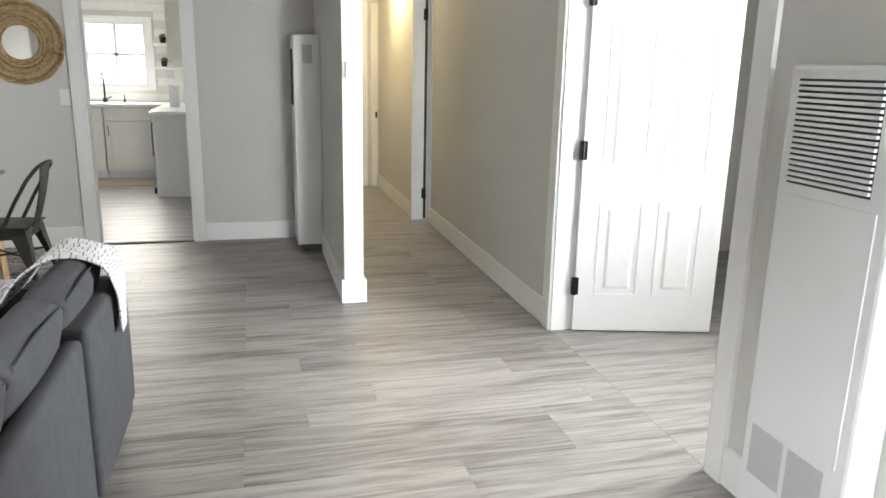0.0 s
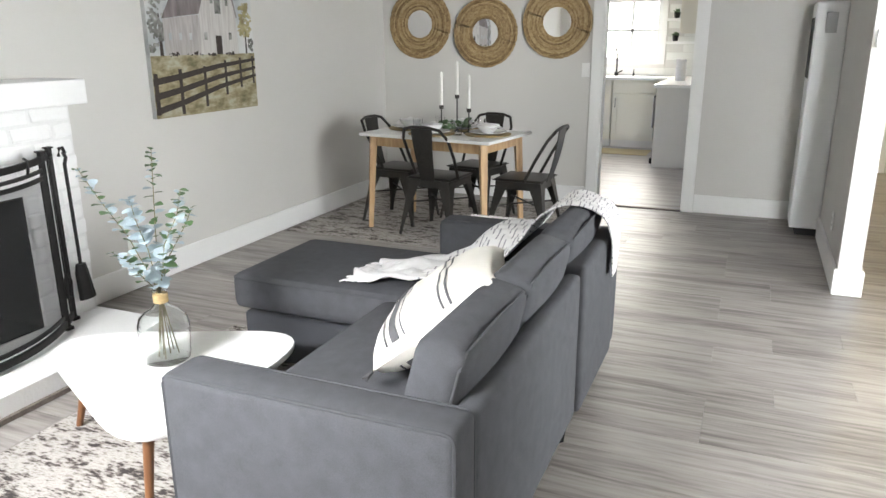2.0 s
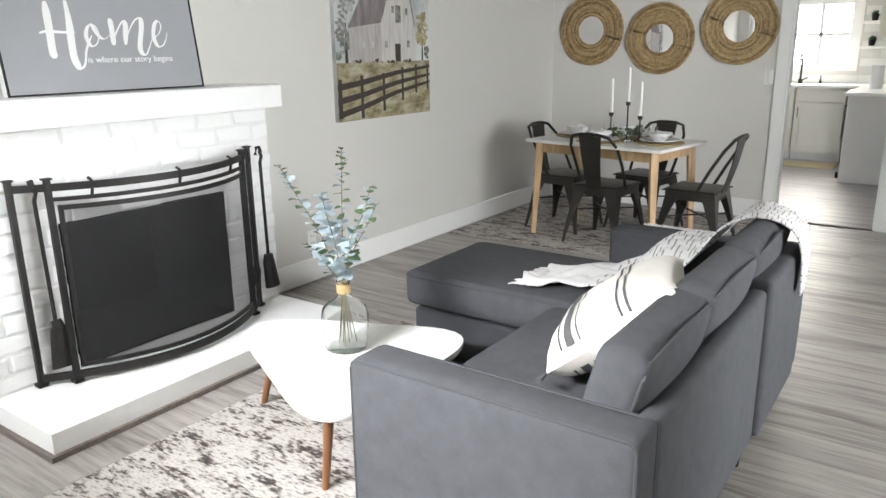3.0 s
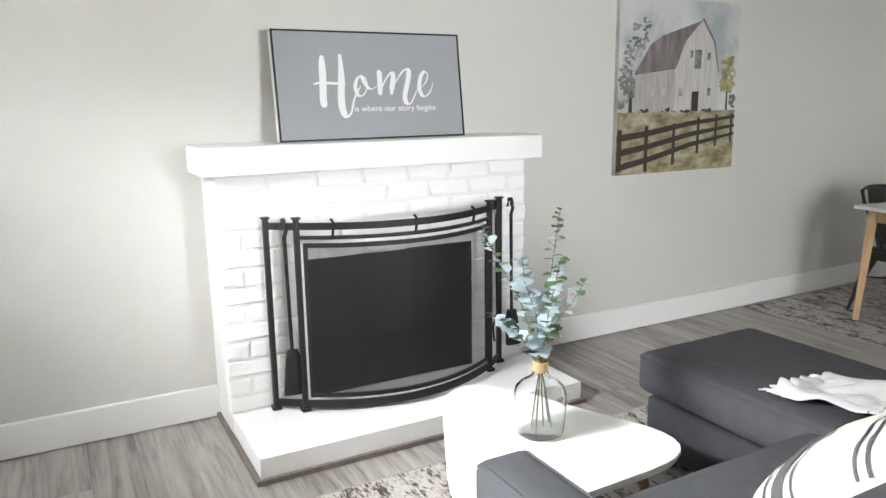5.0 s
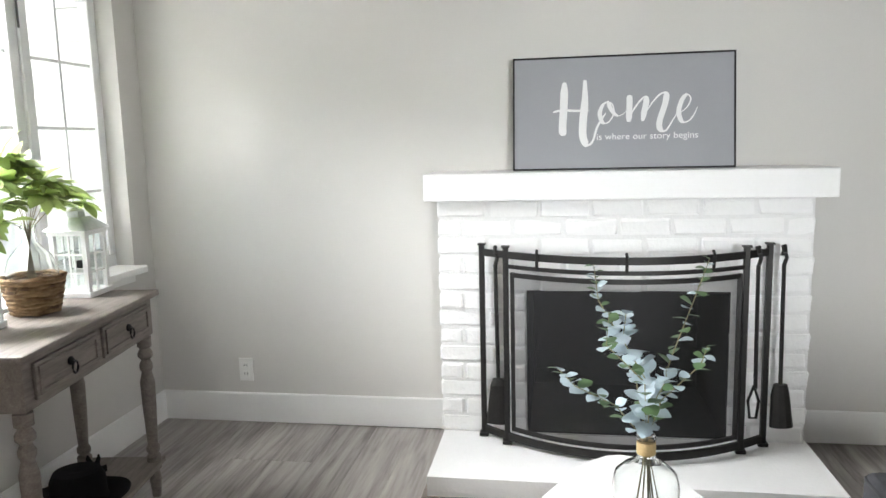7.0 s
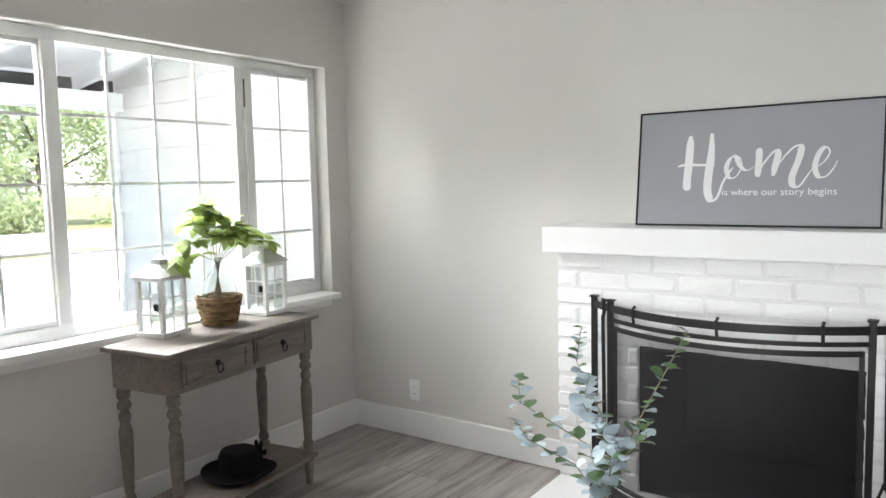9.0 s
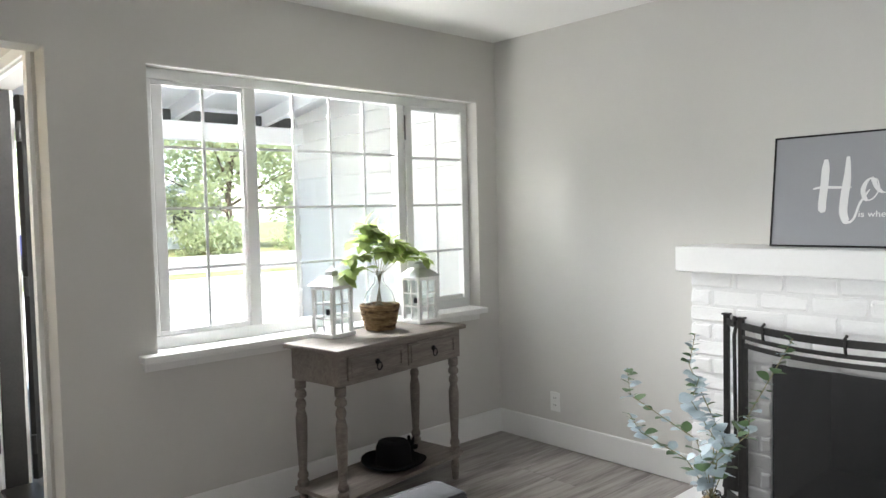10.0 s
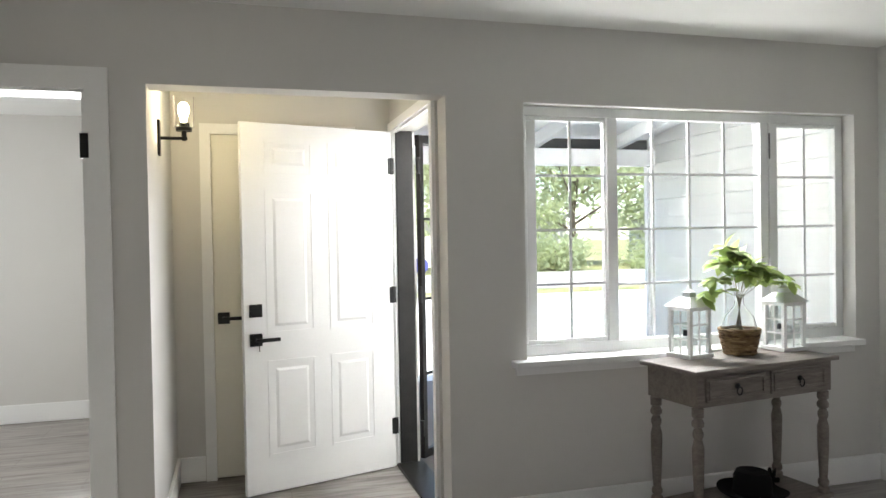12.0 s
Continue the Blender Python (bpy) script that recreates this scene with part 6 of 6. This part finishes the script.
far_house(-11, -38, 13, 8, "low house behind the trees")
far_house(6, -36, 12, 8, "low pale house beyond the street")
car = thing("parked_car", "dark blue car parked on the street", "car", pose(-4.2, -22.5, -0.15))
bm = bmesh.new()
prof_c = [(-2.1, 0.35), (-2.15, 0.75), (-1.3, 0.92), (-0.7, 1.42), (0.75, 1.45), (1.4, 0.98), (2.1, 0.85), (2.15, 0.35)]
a = [bm.verts.new((x, -0.85, z)) for x, z in prof_c]
b = [bm.verts.new((x, 0.85, z)) for x, z in prof_c]
bm.faces.new(a)
bm.faces.new(b)
for i in range(len(a)):
    j = (i + 1) % len(a)
    bm.faces.new((a[i], a[j], b[j], b[i]))
bmesh.ops.bevel(bm, geom=bm.edges[:], offset=0.06, segments=2, affect="EDGES")
part("body", bm, CARPAINT, car, smooth=True)
part("side_window", cbox(-0.75, 0.95, 0.852, 0.856, 0.98, 1.36), GREYSLOT, car)
for x in (-1.3, 1.35):
    for y in (-0.8, 0.8):
        wl = part("wheel", lathe(bmesh.new(), [(0.2, -0.1), (0.33, -0.1), (0.33, 0.1), (0.2, 0.1)], 20, (x, y, 0.33), "Y"), FELT, car)
        part("rim", lathe(bmesh.new(), [(0, -0.06), (0.2, -0.09), (0.2, 0.09), (0, 0.06)], 16, (x, y, 0.33), "Y"), ZINC, wl)

# ---- kitchen ----
kw = tagged(new("window_2"), "white kitchen window over the sink", "window", kind="structure")
for b in ((-2.12, -2.06, 1.07, 1.87), (-1.42, -1.36, 1.07, 1.87), (-2.06, -1.42, 1.07, 1.12), (-2.06, -1.42, 1.82, 1.87), (-1.76, -1.72, 1.12, 1.82), (-2.06, -1.42, 1.45, 1.49)):
    part("window_frame", cbox(b[0], b[1], 10.37, 10.43, b[2], b[3]), WINFRAME, kw)
bm = bmesh.new()
for b in ((-2.18, -1.30, 1.04, 1.07), (-2.18, -1.30, 1.87, 1.92), (-2.18, -2.12, 1.07, 1.87), (-1.36, -1.30, 1.07, 1.87)):
    box(bm, b[0], b[1], 10.335, 10.36, b[2], b[3])
part("window_casing", bm, TRIM, kw)
kp = part("pane", cbox(-2.06, -1.42, 10.395, 10.40, 1.12, 1.82), PANE, kw)
kp.visible_shadow = False
# flat glowing sheet added to stand in for bright daylight outside
bd_ = tagged(part("backdrop", cbox(-4.5, 1.0, 12.5, 12.55, -0.3, 4.0), glow("outdoor_glow", (1.0, 0.985, 0.95), 1.3)), "glowing sheet standing in for the bright outdoors behind the kitchen window", "backdrop", kind="structure")
bt = thing("wall_tiles", "long glossy white wall tiles over the kitchen counter", "tiles")
tile = finish(cbox(0, 0.40, -0.008, 0, 0, 0.094, bevel=0.002, seg=1))
tile.materials.append(TILE)
for r_ in range(15):
    z = 0.90 + r_ * 0.0985
    for c_ in range(9):
        x = -3.3 + c_ * 0.404 - (0.2 if r_ % 2 else 0)
        if x + 0.4 > 0.35 or (x < -1.30 and x + 0.4 > -2.18 and z + 0.094 > 1.04 and z < 1.92):
            continue
        t_ = part("tile", tile, TILE, bt)
        t_.location = (x, 10.36, z)


def cabinet(name, label, m, w_, drawer=True, hgt=0.86, depth=0.55):
    o = thing(name, label, "cabinet", m, group="kitchen cabinets")
    part("carcass", cbox(0, w_, 0.02, depth, 0.10, hgt), CABINET, o)
    part("toe_kick", cbox(0, w_, 0.07, depth, 0.003, 0.10), GREYCAB, o)
    z1 = hgt - 0.01
    if drawer:
        part("drawer", cbox(0.006, w_ - 0.006, 0, 0.02, hgt - 0.16, hgt - 0.012, bevel=0.003, seg=1), CABINET, o)
        z1 = hgt - 0.172
    dr = part("door", cbox(0.006, w_ - 0.006, 0.004, 0.02, 0.112, z1), CABINET, o)
    bm = bmesh.new()
    for b in ((0.006, w_ - 0.006, 0.112, 0.172), (0.006, w_ - 0.006, z1 - 0.06, z1), (0.006, 0.066, 0.172, z1 - 0.06), (w_ - 0.066, w_ - 0.006, 0.172, z1 - 0.06)):
        box(bm, b[0], b[1], -0.006, 0.004, b[2], b[3])
    part("shaker_frame", bm, CABINET, dr)
    bm = tube(bmesh.new(), [(0.045, -0.03, z1 - 0.17), (0.045, -0.03, z1 - 0.05)], 0.005, 8)
    part("handle", bm, GUNMETAL, dr, "dark bar handle")


for x in (-2.95, -2.40, -1.85):
    cabinet("base_cabinet", "cream shaker base cabinet under the kitchen counter", pose(x, 9.80, 0), 0.54)
cabinet("base_cabinet", "narrow cream shaker base cabinet in the kitchen corner", pose(-1.30, 9.80, 0), 0.30, False)
part_c = thing("kitchen_counter", "pale stone counter along the kitchen wall", "counter")
part("slab", cbox(-3.0, -0.62, 9.77, 10.345, 0.862, 0.895, bevel=0.003), COUNTER, part_c)
cb = thing("end_cabinet", "pale grey end panel of a kitchen cabinet run", "cabinet", pose(-1.14, 8.42, 0))
part("side_panel", cbox(0, 0.55, 0, 0.02, 0.003, 0.86), GREYCAB, cb, "pale grey panel")
part("carcass", cbox(0.03, 0.55, 0.02, 0.25, 0.06, 0.858), CABINET, cb)
ov = thing("oven", "white kitchen range with a towel over its handle", "oven", pose(-1.14, 8.68, 0))
part("body", cbox(0.02, 0.55, 0, 0.72, 0.06, 0.86), HEATER, ov)
part("door", cbox(-0.01, 0.02, 0.02, 0.70, 0.20, 0.80, bevel=0.004), GUNMETAL, ov)
part("handle", tube(bmesh.new(), [(-0.05, 0.06, 0.74), (-0.05, 0.66, 0.74)], 0.010, 10), GUNMETAL, ov)
part("foot", cbox(-0.06, 0.02, 0.0, 0.06, 0.0, 0.06), BLACK, ov)
tw = thing("dish_towel", "white dish towel hanging on the oven handle", "towel", pose(-1.20, 8.78, 0))
bm = bmesh.new()
g = [[bm.verts.new((-0.002 + 0.008 * math.sin(j * 0.9) - (0.012 if i > 0 else 0), j * 0.024, 0.755 - i * 0.045)) for j in range(9)] for i in range(9)]
for i in range(8):
    for j in range(8):
        bm.faces.new((g[i][j], g[i + 1][j], g[i + 1][j + 1], g[i][j + 1]))
k = part("cloth", bm, KNIT, tw, smooth=True)
k.modifiers.new("thickness", "SOLIDIFY").thickness = 0.006
c2 = thing("side_counter", "pale stone counter over the oven run", "counter")
part("slab", cbox(-1.17, -0.55, 8.38, 9.765, 0.862, 0.895, bevel=0.003), COUNTER, c2)
fa = thing("kitchen_tap", "matt black gooseneck kitchen tap", "tap", pose(-1.88, 10.18, 0.896))
part("spout", tube(bmesh.new(), [(0, 0, 0), (0, 0, 0.28), (0, -0.03, 0.34), (0, -0.09, 0.36), (0, -0.14, 0.33), (0, -0.15, 0.26)], 0.012, 10), BLACK, fa, smooth=True)
part("base", lathe(bmesh.new(), [(0, 0), (0.028, 0), (0.026, 0.05), (0.014, 0.06), (0, 0.06)], 16), BLACK, fa, smooth=True)
part("lever", tube(bmesh.new(), [(0.02, 0, 0.04), (0.08, 0, 0.07)], 0.008, 8), BLACK, fa)
so_ = thing("soap_pump", "small dark soap pump beside the sink", "soap pump", pose(-1.66, 10.2, 0.896))
part("pump", lathe(bmesh.new(), [(0, 0), (0.018, 0), (0.012, 0.03), (0.006, 0.05), (0.006, 0.09), (0, 0.09)], 12), BLACK, so_, smooth=True)
for z in (1.30, 1.58):
    o = thing("wall_shelf", "white open shelf on the tiled kitchen wall", "shelf", pose(-1.16, 10.22, z), group="kitchen shelves")
    part("board", cbox(-0.12, 0.45, -0.10, 0.13, 0, 0.03, bevel=0.003), TRIM, o)
    o = thing("dark_pot", "small dark potted plant on a kitchen shelf", "pot", pose(-1.17, 10.2, z + 0.031), group="pots on the kitchen shelves")
    part("pot", lathe(bmesh.new(), [(0, 0), (0.03, 0), (0.042, 0.07), (0.038, 0.07), (0, 0.06)], 16), BLACK, o, smooth=True)
    pr_ = random.Random(int(z * 100))
    for k in range(12):
        lf = new("leaf", eg)
        lf.parent = o
        lf.matrix_local = pose(0, 0, 0.06, pr_.uniform(-30, 30), pr_.uniform(-80, -10), k * 41) @ Matrix.Scale(0.06, 4)
uc = thing("upper_cabinet", "cream wall cabinet over the oven run", "cabinet", pose(-0.98, 8.9, 1.42))
part("carcass", cbox(0, 0.36, 0, 0.95, 0, 0.80), CABINET, uc)
part("door", cbox(-0.02, 0, 0.01, 0.94, 0.01, 0.79, bevel=0.003, seg=1), CABINET, uc)
rl = thing("paper_towel_holder", "white paper towel roll on the counter", "paper towel", pose(-0.98, 9.2, 0.896))
part("roll", lathe(bmesh.new(), [(0.02, 0), (0.06, 0), (0.06, 0.24), (0.02, 0.24)], 20), KNIT, rl, smooth=True)
km = thing("kitchen_mat", "tan mat on the kitchen floor before the sink", "rug", pose(-1.75, 9.45, 0))
part("mat", cbox(-0.55, 0.45, -0.22, 0.22, 0.002, 0.010, bevel=0.002, seg=1), TANMAT, km)
struct("wall_kitchen_right", cbox(-0.62, -0.50, 7.4, 10.36, 0, H), WALL, "plain kitchen wall behind the cabinets", "wall")

# ---- bricks of the fireplace face ----
BR = {}


def brick(parent, x1, y0, y1, z0, z1, depth=0.05):
    key = round(y1 - y0, 3), round(z1 - z0, 3)
    if key not in BR:
        BR[key] = []
        for variant in range(3):
            rg = random.Random(hash(key) % 1000 + variant)
            bm = cbox(-depth, 0, 0, y1 - y0, 0, z1 - z0, bevel=0.012, seg=2)
            for v_ in bm.verts:
                v_.co += Vector((rg.uniform(-0.003, 0.003), rg.uniform(-0.004, 0.004), rg.uniform(-0.003, 0.003)))
            d_ = finish(bm)
            d_.materials.append(WHITEBRICK)
            BR[key].append(d_)
    ob = new("brick", BR[key][brick.count % 3])
    brick.count += 1
    ob.parent = parent
    ob.location = (x1 + 0.002 * math.sin(brick.count * 7.3), y0, z0)
    ob.rotation_euler = (0.006 * math.sin(brick.count * 3.7), 0.02 * math.sin(brick.count * 5.1), 0.012 * math.sin(brick.count * 2.3))


brick.count = 0
surround = [o_ for o_ in bpy.data.objects if o_.name == "surround"][0]
CH = (1.095 - 0.098) / 13
for row in range(13):
    z0 = 0.098 + row * CH
    z1 = z0 + CH - 0.009
    pitch = 0.2105
    y = FY_0 - (pitch / 2 if row % 2 else 0)
    while y < FY_1 - 0.01:
        a0, a1 = max(y, FY_0), min(y + pitch - 0.010, FY_1)
        pieces = [(a0, a1)]
        if z0 < 0.70:
            pieces = []
            if a0 < 1.55:
                pieces.append((a0, min(a1, 1.553)))
            if a1 > 2.36:
                pieces.append((max(a0, 2.357), a1))
        for p0, p1 in pieces:
            if p1 - p0 > 0.02:
                brick(surround, FX, p0, p1, z0 + 0.0055, z1 + 0.0055)
        y += pitch

# ---- floor planks ----
PL, PWD = 1.22, 0.181
PM = {}


def plank_mesh(length, width):
    key = round(length, 2), round(width, 3)
    if key not in PM:
        bm = bmesh.new()
        x, y, b = length / 2, width / 2, 0.0012
        lo = [bm.verts.new(q) for q in ((-x, -y, -0.002), (x, -y, -0.002), (x, y, -0.002), (-x, y, -0.002))]
        up = [bm.verts.new(q) for q in ((-x + b, -y + b, 0.0), (x - b, -y + b, 0.0), (x - b, y - b, 0.0), (-x + b, y - b, 0.0))]
        bm.faces.new(up)
        for k in range(4):
            bm.faces.new((lo[k], lo[(k + 1) % 4], up[(k + 1) % 4], up[k]))
        d_ = finish(bm)
        d_.materials.append(PLANK)
        PM[key] = d_
    return PM[key]


def lay(x0, x1, y0, y1, seed, joined=False):
    rg = random.Random(seed)
    bm = bmesh.new() if joined else None
    y = y0
    while y < y1 - 0.01:
        wd = min(PWD, y1 - y)
        x = x0 - rg.choice((0.0, 0.3, 0.55, 0.8, 1.0))
        while x < x1 - 0.01:
            a, b = max(x, x0), min(x + PL, x1)
            if b - a > 0.03:
                if joined:
                    e = 0.0008
                    v_ = [bm.verts.new(q) for q in ((a + e, y + e, 0), (b - e, y + e, 0), (b - e, y + wd - e, 0), (a + e, y + wd - e, 0))]
                    bm.faces.new(v_)
                else:
                    ob = new("plank", plank_mesh(b - a, wd))
                    ob.parent = floor
                    ob.location = ((a + b) / 2, y + wd / 2, 0)
            x += PL
        y += PWD
    if joined:
        ob = part("planks", bm, PLANK, floor)
        ob["kind"] = "stuff"


lay(XW, XH, YS, YN, 4)
lay(-4.2, 0.352, YN, 10.36, 5, True)
lay(0.468, 1.6, YN, 9.05, 6, True)
lay(XH, 3.7, 0.0, 5.3, 7, True)
lay(0.6, 3.7, -3.75, YS, 8, True)
lay(-0.8, 0.488, -1.55, YS, 9, True)
